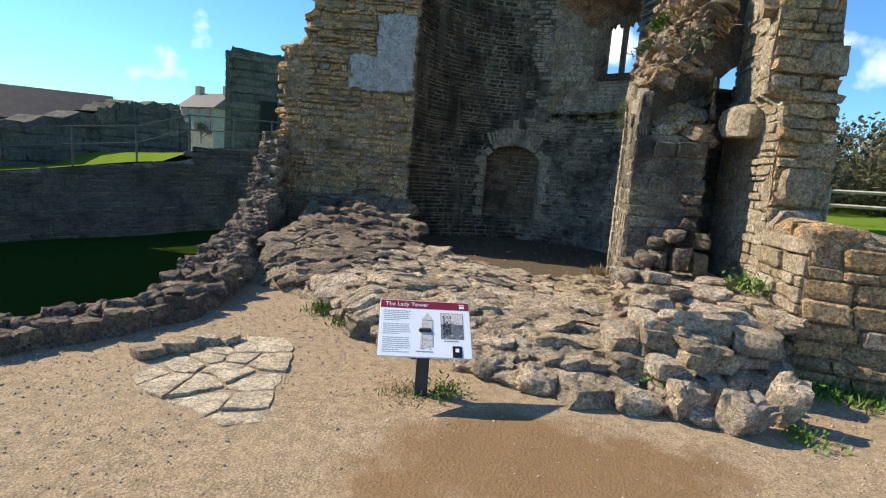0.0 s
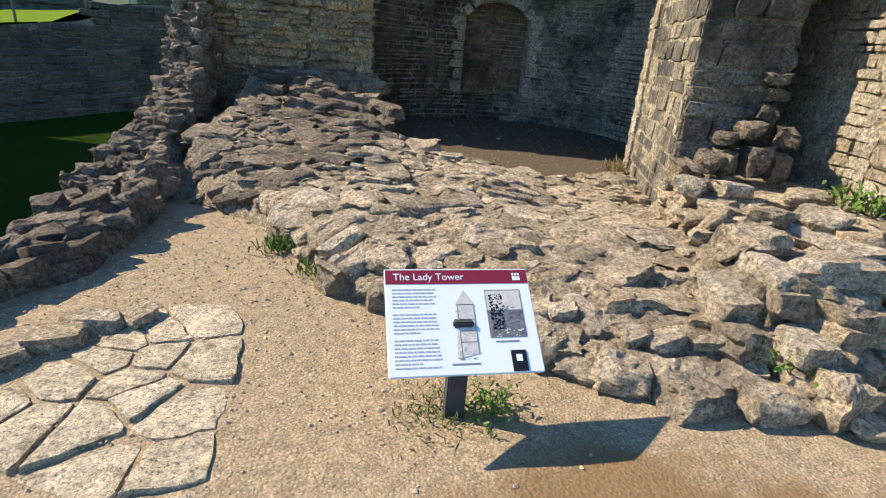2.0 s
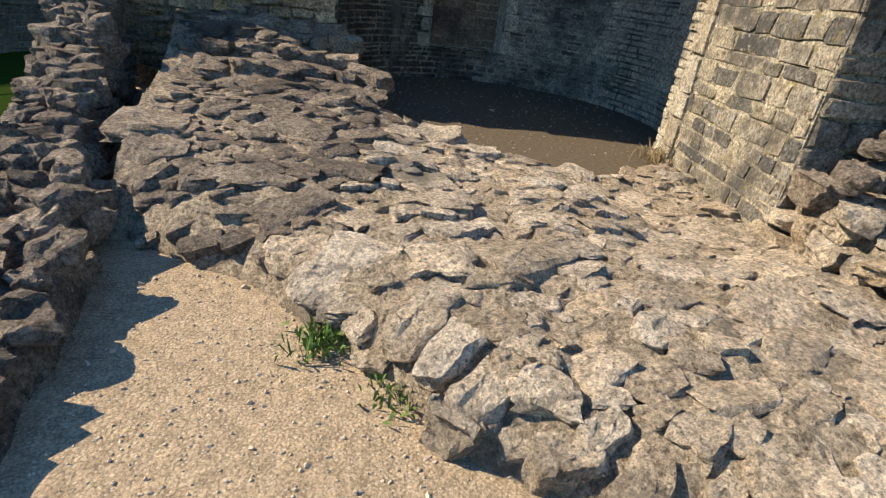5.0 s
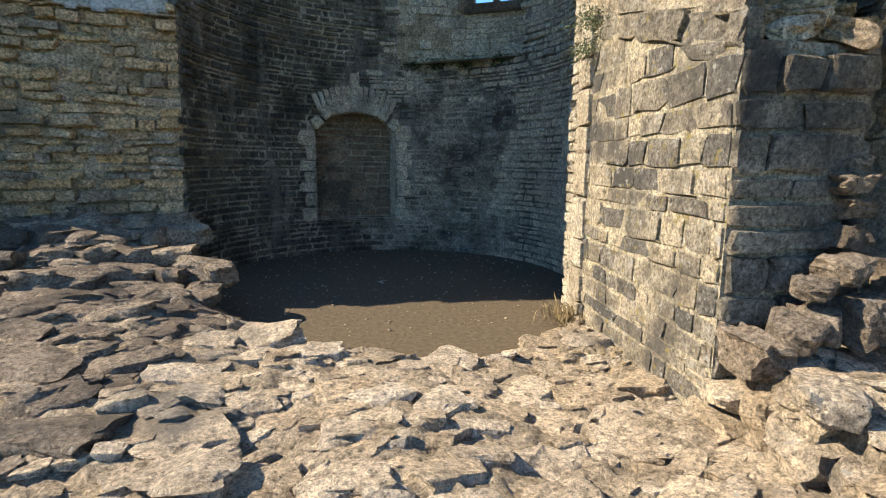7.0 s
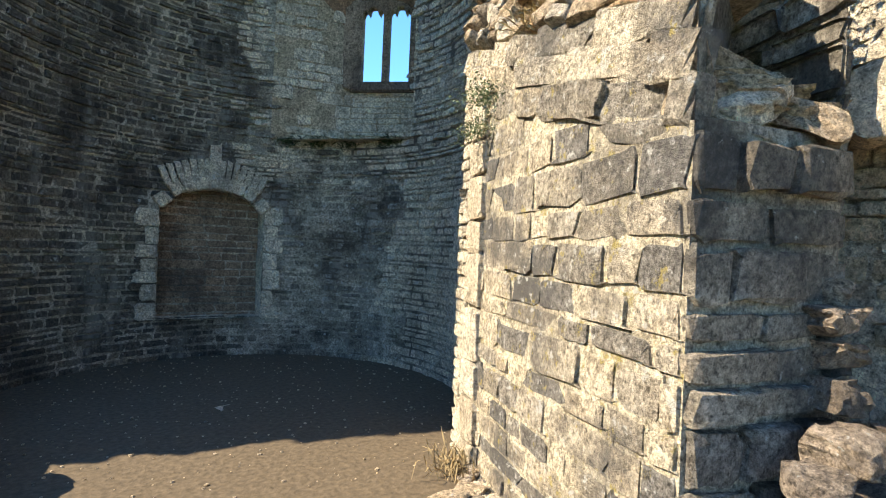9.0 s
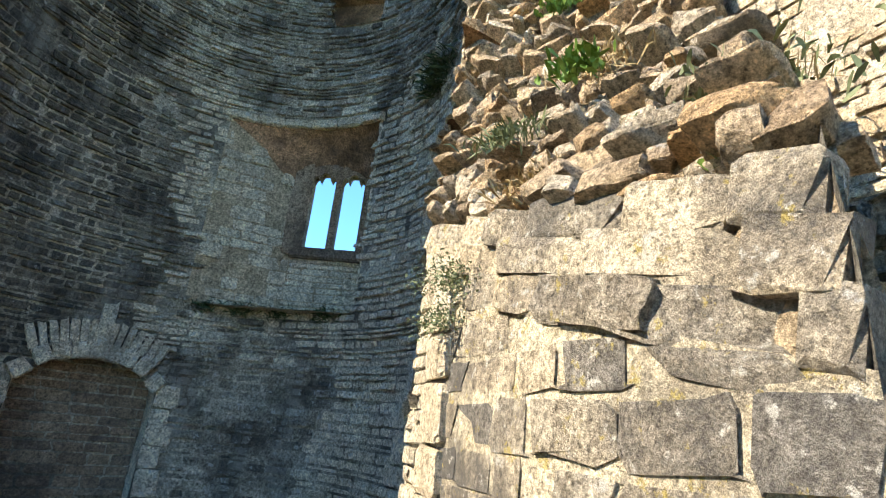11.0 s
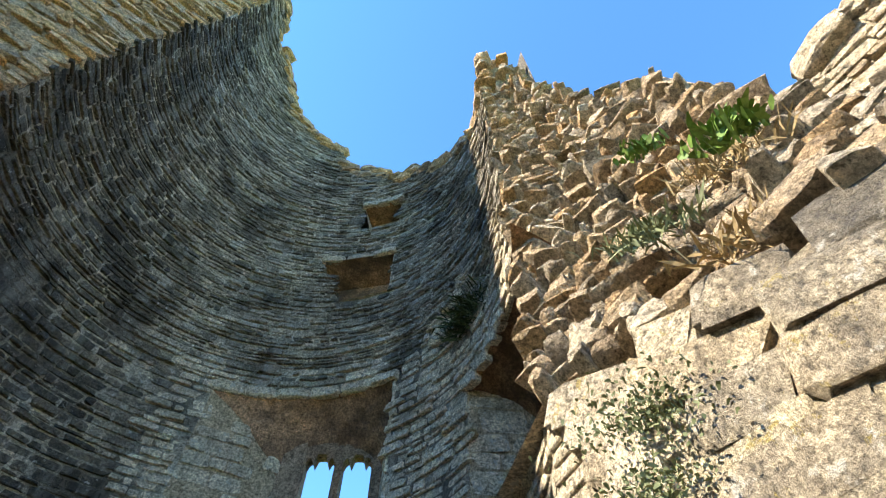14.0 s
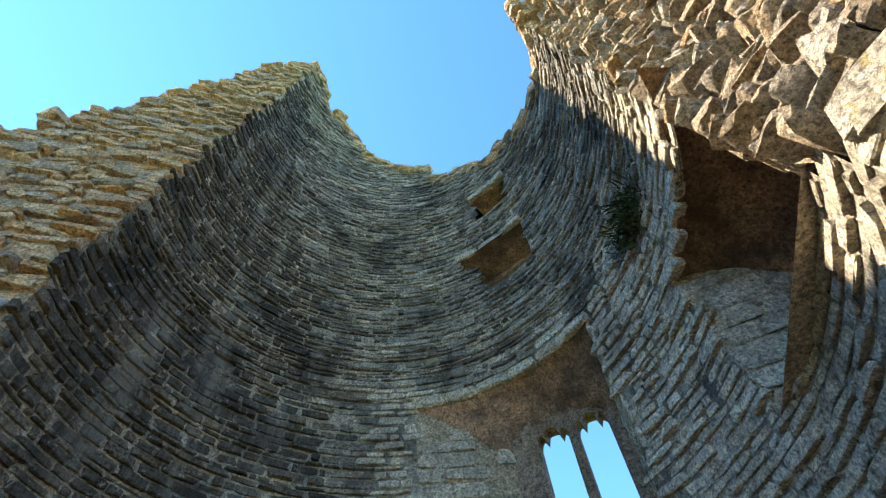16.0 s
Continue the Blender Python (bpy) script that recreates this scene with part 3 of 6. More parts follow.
# recesses
def slab_mesh(name, pts, material, parent, label=""):
    """A four-cornered face given in order, split finely enough to take relief."""
    a, b, c, d = (Vector(p) for p in pts)
    n = 7
    verts = []
    for j in range(n):
        for i in range(n):
            p = a.lerp(b, i / (n - 1)).lerp(d.lerp(c, i / (n - 1)), j / (n - 1))
            edge = i in (0, n - 1) or j in (0, n - 1)
            verts.append(p + (Vector() if edge else wobble(p, 5, 0.018)))
    return mesh_ob(name, verts, grid(n, n), material, parent, label)


def faced(a, b, z0, z1, material, mortar, parent, seed, hs=(0.06, 0.12), ws=(0.14, 0.36), depth=(0.015, 0.035), near=None, limit=300, inside=None, name="stone", tilt=2.0, variants=None, end_top=None):
    """A straight coursed face over its mortar; the normal is to the right of the way from a to b."""
    surf, length = straight(a, b)
    p0, n = surf(0, 0)
    p1, _ = surf(length, 0)
    slab_mesh("mortar", [p0 + Vector((0, 0, z0)), p1 + Vector((0, 0, z0)), p1 + Vector((0, 0, end_top or z1)), p0 + Vector((0, 0, z1))], mortar, parent)
    st = courses(surf, length, z0, z1, inside or (lambda u, z: z < z1 - 0.02), random.Random(seed), hs, ws, depth, variants=variants, tilt=tilt)
    lay(st, material, parent, name, near, limit)


def xy(v):
    return (v[0], v[1])


def doorway(opening, depth, material, seed, name, label):
    """A blocked doorway: jambs, shallow arch, hood stones, relieving arch with keystone, and rubble blocking."""
    a0, a1, z0, _ = opening
    d = tagged(new(name), label, "doorway", kind="structure")
    mid = radians((a0 + a1) / 2)
    back = Vector((math.cos(mid), math.sin(mid), 0)) * depth
    pa, pb = ring(a0, R, 0), ring(a1, R, 0)
    soffit, n = [], 17
    for i in range(n):
        a = a0 + (a1 - a0) * i / (n - 1)
        p = pa.lerp(pb, i / (n - 1))
        z = arch_head(a, opening)
        soffit += [ring(a, R - 0.01, z), Vector((p.x, p.y, z)) + back]
    mesh_ob("soffit", soffit, [(2 * i, 2 * i + 1, 2 * i + 3, 2 * i + 2) for i in range(n - 1)], mat_inner_pale, d, "underside of the arch")
    for p, nm in ((pa, "jamb"), (pb, "jamb")):
        slab_mesh(nm, [p + Vector((0, 0, z0)), p + back + Vector((0, 0, z0)), p + back + Vector((0, 0, 2.05)), p + Vector((0, 0, 2.05))], mat_inner_pale, d)
    slab_mesh("sill", [pa + Vector((0, 0, z0)), pb + Vector((0, 0, z0)), pb + back + Vector((0, 0, z0)), pa + back + Vector((0, 0, z0))], mat_inner_pale, d)
    b0, b1 = pa + back, pb + back
    faced(xy(b1), xy(b0), z0 - 0.05, 2.4, material, mat_mortar_tan if material is not mat_brown else mat_mortar_dark, d, seed, (0.07, 0.13), (0.14, 0.36), near=(b0 + b1) / 2 + Vector((0, 0, 1.4)), limit=140)
    # dressed stones round the opening
    r = random.Random(seed)
    out = []
    for side, a in ((-1, a0), (1, a1)):
        z = z0 - 0.02
        k = 0
        while z < 1.95:
            h = r.uniform(0.14, 0.3)
            w = (0.24, 0.16)[k % 2] + r.uniform(-0.02, 0.04)
            ac = a + side * math.degrees(w / 2 / R)
            m = frame_at(ring(ac, R + 0.02, z + h / 2), (-math.cos(radians(ac)), -math.sin(radians(ac)), 0))
            out.append((BLOCKS, r.randrange(10), m @ Matrix.Diagonal((w - 0.008, h - 0.01, 0.045, 1))))
            z += h
            k += 1
    hood = 9
    for i in range(hood):
        s0 = a0 - 1.5 + (a1 - a0 + 3) * (i + 0.5) / hood
        z = arch_head(min(max(s0, a0), a1), opening)
        slope = (arch_head(min(s0 + 1, a1), opening) - arch_head(max(s0 - 1, a0), opening)) / (2 * R * math.pi / 180)
        m = frame_at(ring(s0, R + 0.02, z + 0.075), (-math.cos(radians(s0)), -math.sin(radians(s0)), 0)) @ pose(0, 0, 0, 0, 0, -math.degrees(math.atan(slope)) * -1 if False else math.degrees(math.atan(-slope)))
        out.append((BLOCKS, r.randrange(10), m @ Matrix.Diagonal(((a1 - a0 + 3) / hood * R * math.pi / 180 * 1.06, 0.17, 0.085, 1))))
    vous = 15
    for i in range(vous):
        s0 = a0 + (a1 - a0) * (i + 0.5) / vous
        q = (i + 0.5) / vous * 2 - 1
        z = 2.53 - 0.18 * q * q
        m = frame_at(ring(s0, R + 0.02, z), (-math.cos(radians(s0)), -math.sin(radians(s0)), 0)) @ pose(0, 0, 0, 0, 0, q * 26)
        key = abs(q) < 0.05
        out.append((ROUGH_BLOCKS, r.randrange(10), m @ Matrix.Translation((0, 0.1 if key else 0, 0)) @ Matrix.Diagonal((0.15 if key else 0.075, 0.44 if key else 0.27, 0.07 if key else 0.05, 1))))
    lay(out, mat_inner_pale, d, "dressed_stone", near=ring((a0 + a1) / 2, R, 1.5), limit=300)
    return d


doorway(DOOR, 0.36, mat_brown, 21, "door_1", "blocked arched doorway filled with brown rubble masonry")
doorway(DOOR2, 0.32, mat_cut, 22, "door_2", "arched recess with pale dressed stone surround")


def lintel(a0, a1, z, parent, depth=0.2, high=0.12):
    r = random.Random(int(z * 10))
    n, out = max(3, int((a1 - a0) / 8)), []
    for i in range(n):
        a = a0 + (a1 - a0) * (i + 0.5) / n
        m = frame_at(ring(a, R + 0.06, z), (-math.cos(radians(a)), -math.sin(radians(a)), 0))
        out.append((BLOCKS, r.randrange(10), m @ Matrix.Diagonal(((a1 - a0) / n * R * math.pi / 180 * 1.0, high, 0.11, 1))))
    lay(out, mat_inner_pale, parent, "lintel_stone", near=ring(a0, R, z), limit=20)


# the window recess with its two lights
win = tagged(new("window_1"), "deep window recess with two narrow cusped stone lights", "window", kind="structure")
a0, a1, z0, z1 = WIN1
pa, pb = ring(a0, R + 0.02, 0), ring(a1, R + 0.02, 0)
dirw = (W1A - W1B).normalized()
ba, bb = W1B - dirw * 0.13, W1A + dirw * 0.14                      # back corners
up = lambda p, z: Vector((p[0], p[1], z))
faced(xy(pb), xy(bb), z0, z1, mat_inner_pale, mat_mortar_tan, win, 31, (0.1, 0.2), (0.14, 0.34), (0.006, 0.03), near=up(pb, 4), limit=120, inside=lambda u, z: z < 5.2 and noise.noise(Vector((u * 3, z * 2.2, 4))) > -0.05)
faced(xy(ba), xy(pa), z0, z1, mat_inner_pale, mat_mortar_tan, win, 32, (0.08, 0.16), (0.14, 0.3), near=up(pa, 4), limit=120)
faced(xy(bb), xy(ba), z0 - 0.05, 3.90, mat_inner_pale, mat_mortar_tan, win, 33, (0.06, 0.12), (0.16, 0.4), (0.008, 0.02), near=up(ba, 3.4), limit=120)
slab_mesh("recess_floor", [up(pa, z0), up(pb, z0), up(bb, z0), up(ba, z0)], mat_inner_pale, win)
# domed, reddened soffit rising from the lights to the lintel edge
dome, n, mrows = [], 13, 9
for j in range(mrows):
    s = j / (mrows - 1)
    for i in range(n):
        q = i / (n - 1)
        front = ring(a0 + (a1 - a0) * q, R, 0)
        bk = ba.lerp(bb, q)
        p = front.lerp(bk, s)
        side = math.sin(q * math.pi) ** 0.5
        z = z1 - 0.02 - s ** 1.3 * (0.78 - 0.42 * side) - 0.10 * s
        dome.append(up(p, z) + wobble((p.x, p.y, z), 7, 0.03))
mesh_ob("soffit", dome, grid(n, mrows), mat_rust, win, "domed reddened soffit")
lintel(a0 - 1, a1 + 1, z1 + 0.03, win)
# tracery: mullion, jambs, head with cusps, sill
tr = new("tracery")
tr.parent = win
nw = Vector((dirw.y, -dirw.x, 0))
if nw.dot(Vector((CX, CY, 0)) - W1A) < 0:
    nw = -nw
base = Matrix((dirw * -1, nw, Vector((0, 0, 1)))).transposed().to_4x4()
base.translation = up((W1A + W1B) / 2, 0)
half = (W1A - W1B).length / 2
for nm, x0, x1, zz0, zz1 in (("mullion", -0.04, 0.04, 3.88, 5.05), ("jamb", -half - 0.26, -half, 3.8, 5.4), ("jamb", half, half + 0.2, 3.8, 5.4), ("sill", -half - 0.15, half + 0.15, 3.76, 3.90)):
    bm = box(bmesh.new(), x0, x1, -0.09, 0.09, zz0, zz1, 0.02)
    ob = part(nm, bm, mat_brown, win)
    ob.matrix_world = base
for side in (-1, 1):
    cx, w = side * (half + 0.04) / 2, (half - 0.04) / 2
    prof = []
    for i in range(21):
        s = -1 + 2 * i / 20
        cusp = 0.085 * max(0, 1 - abs(abs(s) - 0.5) * 5)
        prof.append((cx + s * w, 4.82 + 0.12 * (1 - s * s) ** 0.5 - cusp))
    v = [(x, -0.07, z) for x, z in prof] + [(x, -0.07, 5.4) for x, _ in prof] + [(x, 0.07, z) for x, z in prof] + [(x, 0.07, 5.4) for x, _ in prof]
    k = 21
    f = []
    for i in range(20):
        f += [(i, i + 1, k + i + 1, k + i), (2 * k + i + 1, 2 * k + i, 3 * k + i, 3 * k + i + 1), (i + 1, i, 2 * k + i, 2 * k + i + 1)]
    ob = mesh_ob("cusped_head", v, f, mat_brown, win)
    ob.matrix_world = base
bpy.data.objects.remove(tr)

# the torn window recess next to the break
emb = tagged(new("window_2"), "torn open window recess with dark vaulted inside", "window", kind="structure")
a0, a1, z0, z1 = EMB
pb, pa = ring(a1, R + 0.02, 0), ring(-50, R + 0.02, 0)
back_b, back_a = Vector((4.75, 9.05, 0)), Vector((4.55, 7.9, 0))
faced(xy(pb), xy(back_b), z0, 4.75, mat_inner_pale, mat_mortar_tan, emb, 41, (0.12, 0.24), (0.2, 0.45), (0.002, 0.008), near=up(pb, 3.5), limit=80)
faced(xy(back_b), xy(back_a), z0, 4.3, mat_brown, mat_mortar_dark, emb, 42, near=up(back_b, 3.5), limit=80)
slab_mesh("recess_floor", [up(pa, z0), up(pb, z0), up(back_b, z0), up(back_a, z0)], mat_inner_pale, emb)
v = []
for j in range(7):
    for i in range(9):
        q, s = i / 8, j / 6
        fr, bk = ring(-52 + (a1 + 52) * q, R, 0), back_a.lerp(back_b, q)
        p = fr.lerp(bk, s)
        v.append(up(p, 4.95 - 0.25 * q - 0.55 * s * s) + wobble(p, 6, 0.02))
mesh_ob("soffit", v, grid(9, 7), mat_rust, emb, "dark vaulted soffit")
r = random.Random(8)
out = []
for i in range(6):
    a = -43 + 33 * (i + 0.5) / 6
    z = 5.0 - 0.3 * (i + 0.5) / 6
    m = frame_at(ring(a, R + 0.02, z), (-math.cos(radians(a)), -math.sin(radians(a)), 0)) @ pose(0, 0, 0, 0, 0, -13)
    out.append((BLOCKS, r.randrange(10), m @ Matrix.Diagonal((0.235, 0.11, 0.05, 1))))
lay(out, mat_inner_pale, emb, "lintel_stone", near=pb, limit=20)


def niche(name, label, o, depth, lean, material):
    a0, a1, z0, z1 = o
    w = tagged(new(name), label, "wall recess", kind="structure")
    mid = radians((a0 + a1) / 2)
    out = Vector((math.cos(mid), math.sin(mid), 0)) * depth
    tl, tr_, bl, br = ring(a1, R + 0.02, z1), ring(a0, R + 0.02, z1), ring(a1 - lean, R + 0.02, z0), ring(a0, R + 0.02, z0)
    m = lambda p, k=0.0: p + out + Vector((0, 0, k))
    slab_mesh("back", [m(bl), m(br), m(tr_, -0.15), m(tl, -0.15)], material, w)
    slab_mesh("jamb", [bl, m(bl), m(tl, -0.15), tl], mat_inner_pale, w)
    slab_mesh("jamb", [br, m(br), m(tr_, -0.15), tr_], mat_inner_pale, w)
    slab_mesh("soffit", [tl, tr_, m(tr_, -0.15), m(tl, -0.15)], mat_rust, w)
    slab_mesh("sill", [bl, br, m(br), m(bl)], mat_inner_pale, w)
    lintel(a0 - 1, a1 + 1, z1 + 0.05, w)


niche("window_3", "shallow blocked recess with slanting side and stone lintel", WIN2, 0.45, 10, mat_rust)
# the back of this niche is painted near-black for its shade
niche("window_4", "small recess below the broken top, its back painted as shade", WIN3, 0.8, 4, mat_opening_shade)

# ---- the broken end of the wall with the plaster patch ----
cut = tagged(new("wall_broken_end"), "broken wall end of tan rubble with white plaster patch", "wall end", kind="structure")
CUT_TOP = [(0.0, 15.5), (0.3, 15.3), (0.55, 14.6), (0.8, 13.2), (1.0, 11.6), (1.4, 8.8), (1.8, 6.4), (1.98, 4.6), (2.05, 3.75), (2.4, 3.65), (2.45, 3.5)]


def cut_surface(u, z):
    p = ring(lerp_table(z, LEFT_END), R + 0.03, z)
    return p + Vector((-u, 0.0, 0.0)), Vector((-0.05, -1, 0.0))


v = []
nu, nz = 24, 70
for j in range(nz):
    for i in range(nu):
        u = 2.45 * i / (nu - 1)
        z = -0.5 + (lerp_table(u, CUT_TOP) + 0.5) * j / (nz - 1)
        p, n = cut_surface(u, z)
        v.append(p + n * (0.05 * noise.noise(p * 2.2) + 0.03 * noise.noise(p * 7)))
mesh_ob("mortar", v, grid(nu, nz), mat_mortar_tan, cut)


def in_plaster(u, z):
    x = u + 0.05 * noise.noise(Vector((u * 4, z * 4, 9)))
    y = z + 0.08 * noise.noise(Vector((u * 4, z * 4, 2)))
    return (0.06 < x < 1.28 and 2.98 < y < 3.62) or (0.06 < x < 0.78 and 3.5 < y < 4.4)


st = courses(cut_surface, 2.45, 0.2, 15.5, lambda u, z: z < lerp_table(u, CUT_TOP) and not in_plaster(u, z), random.Random(51), (0.04, 0.15), (0.08, 0.38), (0.005, 0.1), gap=0.016, variants=ROUGH_BLOCKS, tilt=7)
lay(st, mat_cut, cut, near=(-1.2, 10, 1.6), rest_label="rough tan rubble courses")
v, f, index = [], [], {}
for j in range(60):
    for i in range(50):
        u, z = 1.5 * i / 49, 2.8 + 1.75 * j / 59
        p, n = cut_surface(u, z)
        v.append(p + n * (0.05 + 0.008 * noise.noise(p * 6)))
for j in range(59):
    for i in range(49):
        if in_plaster(1.5 * (i + 0.5) / 49, 2.8 + 1.75 * (j + 0.5) / 59):
            f.append((j * 50 + i, j * 50 + i + 1, (j + 1) * 50 + i + 1, (j + 1) * 50 + i))
ob = mesh_ob("plaster_patch", v, f, mat_plaster, cut, "patch of old white plaster", True)
sol = ob.modifiers.new("thick", "SOLIDIFY")
sol.thickness, sol.offset = 0.03, 0
# loose stones up the broken edges
rnd = random.Random(52)
edge = []
for z in np.arange(0.4, 15.4, 0.09):
    us = [u for u in np.linspace(0, 2.45, 60) if z < lerp_table(u, CUT_TOP)]
    p, n = cut_surface(max(us), z)
    s = rnd.uniform(0.12, 0.32)
    edge.append((ROCKS, rnd.randrange(12), Matrix.Translation(p + Vector((rnd.uniform(-0.1, 0.03), rnd.uniform(0.0, 0.3), 0))) @ pose(0, 0, 0, rnd.gauss(0, 8), rnd.gauss(0, 8), rnd.uniform(0, 360)) @ Matrix.Diagonal((s * 1.3, s, s * 0.55, 1))))
    if rnd.random() < 0.5:
        p = cut_surface(rnd.uniform(0.9, 2.4), min(z, 3.6))[0]
        s *= 0.8
        edge.append((ROCKS, rnd.randrange(12), Matrix.Translation(p + Vector((0, 0.1, 0))) @ Matrix.Diagonal((s * 1.2, s, s * 0.5, 1))))
lay(edge, mat_cut, cut, rest_name="edge_stones", rest_label="toothed broken stones along the edge")

# ---- the pier and the torn wall above it ----
PA, PB, PD = (2.37, 5.92), (3.01, 7.9), (3.08, 5.74)
pier = tagged(new("wall_pier"), "sunlit ashlar pier with lichen and darker grey front", "pier", kind="structure")


def pier_top(s):
    """The height of the ashlar: s runs from the inner end to the outer corner."""
    return 2.62 - 0.54 * s


faced(PB, PA, -0.2, 2.62, mat_pier, mat_mortar_pier, pier, 61, (0.10, 0.22), (0.13, 0.42), (0.004, 0.022), near=(2.5, 6.6, 1.4), limit=300, name="ashlar_stone", tilt=0.9, variants=ROUGH_BLOCKS, end_top=2.08, inside=lambda u, z: z < pier_top(u / 2.01) - 0.05)
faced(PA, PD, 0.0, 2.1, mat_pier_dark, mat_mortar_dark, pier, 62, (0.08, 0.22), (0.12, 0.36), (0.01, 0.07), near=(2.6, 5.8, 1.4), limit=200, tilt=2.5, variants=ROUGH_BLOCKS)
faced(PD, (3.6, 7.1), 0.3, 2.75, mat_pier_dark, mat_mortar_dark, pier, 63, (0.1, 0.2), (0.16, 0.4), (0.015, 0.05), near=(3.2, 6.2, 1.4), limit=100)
# quoin line of pale stones at the inner end
r = random.Random(64)
out, z = [], 0.0
dirp = (Vector((*PA, 0)) - Vector((*PB, 0))).normalized()
nrm = Vector((-dirp.y, dirp.x, 0)) * -1
if nrm.x > 0:
    nrm = -nrm
while z < 2.4:
    h = r.uniform(0.22, 0.42)
    m = frame_at(Vector((*PB, z + h / 2)) + dirp * 0.12, nrm)
    out.append((BLOCKS, r.randrange(10), m @ Matrix.Diagonal((0.26, h - 0.012, 0.05, 1))))
    z += h
lay(out, mat_pale, pier, "quoin_stone", near=(2.9, 7.8, 1), limit=20)
faced(xy(ring(-57, R - 0.02, 0)), PB, 0.0, 2.95, mat_inner_pale, mat_inner_pale, pier, 66, near=(3, 8, 1), limit=60)

I_END = [(2.4, PB), (2.8, (3.0, 7.98)), (3.0, (3.1, 8.1)), (3.5, (3.42, 8.36)), (4.2, (3.5, 8.44)), (5.0, (3.54, 8.47)), (7.0, (3.58, 8.52)), (10, (3.66, 8.6)), (11.3, (3.55, 8.45))]
O_END = [(2.3, PA), (2.5, (2.4, 5.94)), (2.75, (2.55, 5.98)), (3.0, (2.85, 6.05)), (3.5, (3.25, 6.28)), (3.9, (3.48, 6.5)), (5.0, (3.66, 6.68)), (5.9, (3.8, 6.82)), (6.5, (3.98, 6.9)), (7.5, (4.2, 7.25)), (9.0, (4.1, 7.85)), (11.3, (3.8, 8.3))]


def along(table, z):
    return Vector((lerp_table(z, [(q, p[0]) for q, p in table]), lerp_table(z, [(q, p[1]) for q, p in table]), z))


def torn(u, z):
    i, o = along(I_END, z), along(O_END, z)
    p = i.lerp(o, u)
    bulge = math.sin(u * math.pi) * (0.1 * max(0.0, min(1.0, (z - 2.3) / 1.2)) if z < 4 else -0.22)
    d = (o - i).normalized()
    n = Vector((d.y, -d.x, 0)).normalized()
    if n.x > 0:
        n = -n
    return p + n * bulge, (n + Vector((0, -0.1, 0.35))).normalized()


rag = tagged(new("wall_torn_core"), "torn rubble wall core of tilted tan stones with weeds", "ruined wall", kind="structure")
v, nu, nz = [], 40, 110
zs = [2.0 + (11.3 - 2.0) * (j / (nz - 1)) ** 1.35 for j in range(nz)]
for z in zs:
    for i in range(nu):
        p, n = torn(i / (nu - 1), z)
        v.append(p - n * (0.07 if z < 3.0 else 0.05) + n * (0.09 * noise.noise(p * 1.7) + 0.07 * noise.noise(p * 5) + 0.03 * noise.noise(p * 13)))
mesh_ob("core_mortar", v, grid(nu, nz), mat_mortar_tan, rag, "crumbling tan core mortar")
rnd = random.Random(65)
out, head = [], []
for k in range(3):
    u = 0.0
    while u < 0.99:
        w = min(rnd.uniform(0.24, 0.6) / 2.1, 1 - u)
        if w < 0.05:
            break
        z = pier_top(u + w / 2) + 0.06 + 0.165 * k
        p, n = torn(u + w / 2, z)
        n = Vector((n.x, n.y, 0)).normalized()
        m = frame_at(p - n * (0.03 + rnd.uniform(0, 0.03)), n) @ pose(0, 0, 0, rnd.gauss(0, 1), rnd.gauss(0, 1.2), -14 + rnd.gauss(0, 1.2))
        head.append((ROUGH_BLOCKS, rnd.randrange(10), m @ Matrix.Diagonal((w * 2.15, 0.175 + rnd.uniform(0, 0.015), rnd.uniform(0.05, 0.075), 1))))
        u += w
z = 2.5
while z < 11.2:
    i, o = along(I_END, z), along(O_END, z)
    length = (o - i).length
    u = 0.0
    while u < 1.0:
        calm = 0.3 if z < 3.2 else 0.65 if z < 4.2 else 1.0
        w = rnd.choice((rnd.uniform(0.05, 0.13), rnd.uniform(0.10, 0.22), rnd.uniform(0.16, 0.34)))
        if u + w / 2 / length > 1.02:
            break
        if z < pier_top(u) + 0.5:
            u += w / length
            continue
        p, n = torn(min(1, u + w / 2 / length), z + rnd.uniform(-0.04, 0.04))
        m = frame_at(p + n * (rnd.uniform(-0.09, 0.05) - (0.05 if z < 2.95 else 0.0)), n) @ pose(0, 0, 0, rnd.gauss(-6, 13) * calm, rnd.gauss(0, 20) * calm, rnd.gauss(3, 13) * calm)
        out.append((ROCKS if rnd.random() < 0.6 * calm else SLABS, rnd.randrange(8), m @ Matrix.Diagonal((w * 0.95, rnd.choice((rnd.uniform(0.03, 0.065), rnd.uniform(0.05, 0.10), rnd.uniform(0.08, 0.15))), rnd.uniform(0.12, 0.36), 1))))
        u += w / length * 0.92
    z += rnd.uniform(0.065, 0.10)
lay(out, mat_rag, rag, near=(2.9, 7.0, 3.4), rest_label="tilted broken core stones")
# the rubble that rises behind the pier's front
v, nu2, nv2 = [], 16, 16
A3, D3, B3, C3 = Vector((*PA, 0)), Vector((*PD, 0)), Vector((*PB, 0)), Vector((3.7, 7.3, 0))


def mound(a, b):
    p = A3.lerp(D3, a).lerp(B3.lerp(C3, a), b)
    return Vector((p.x, p.y, 2.06 + 0.75 * min(1, b * 1.7) ** 0.8 + 0.06 * noise.noise(p * 4)))


for j in range(nv2):
    for i in range(nu2):
        p = mound(0.22 + 0.78 * i / (nu2 - 1), j / (nv2 - 1))
        v.append(p + wobble(p, 7, 0.04))
mesh_ob("pier_fill", v, grid(nu2, nv2), mat_mortar_tan, rag, "rubble fill over the pier")
fill = []
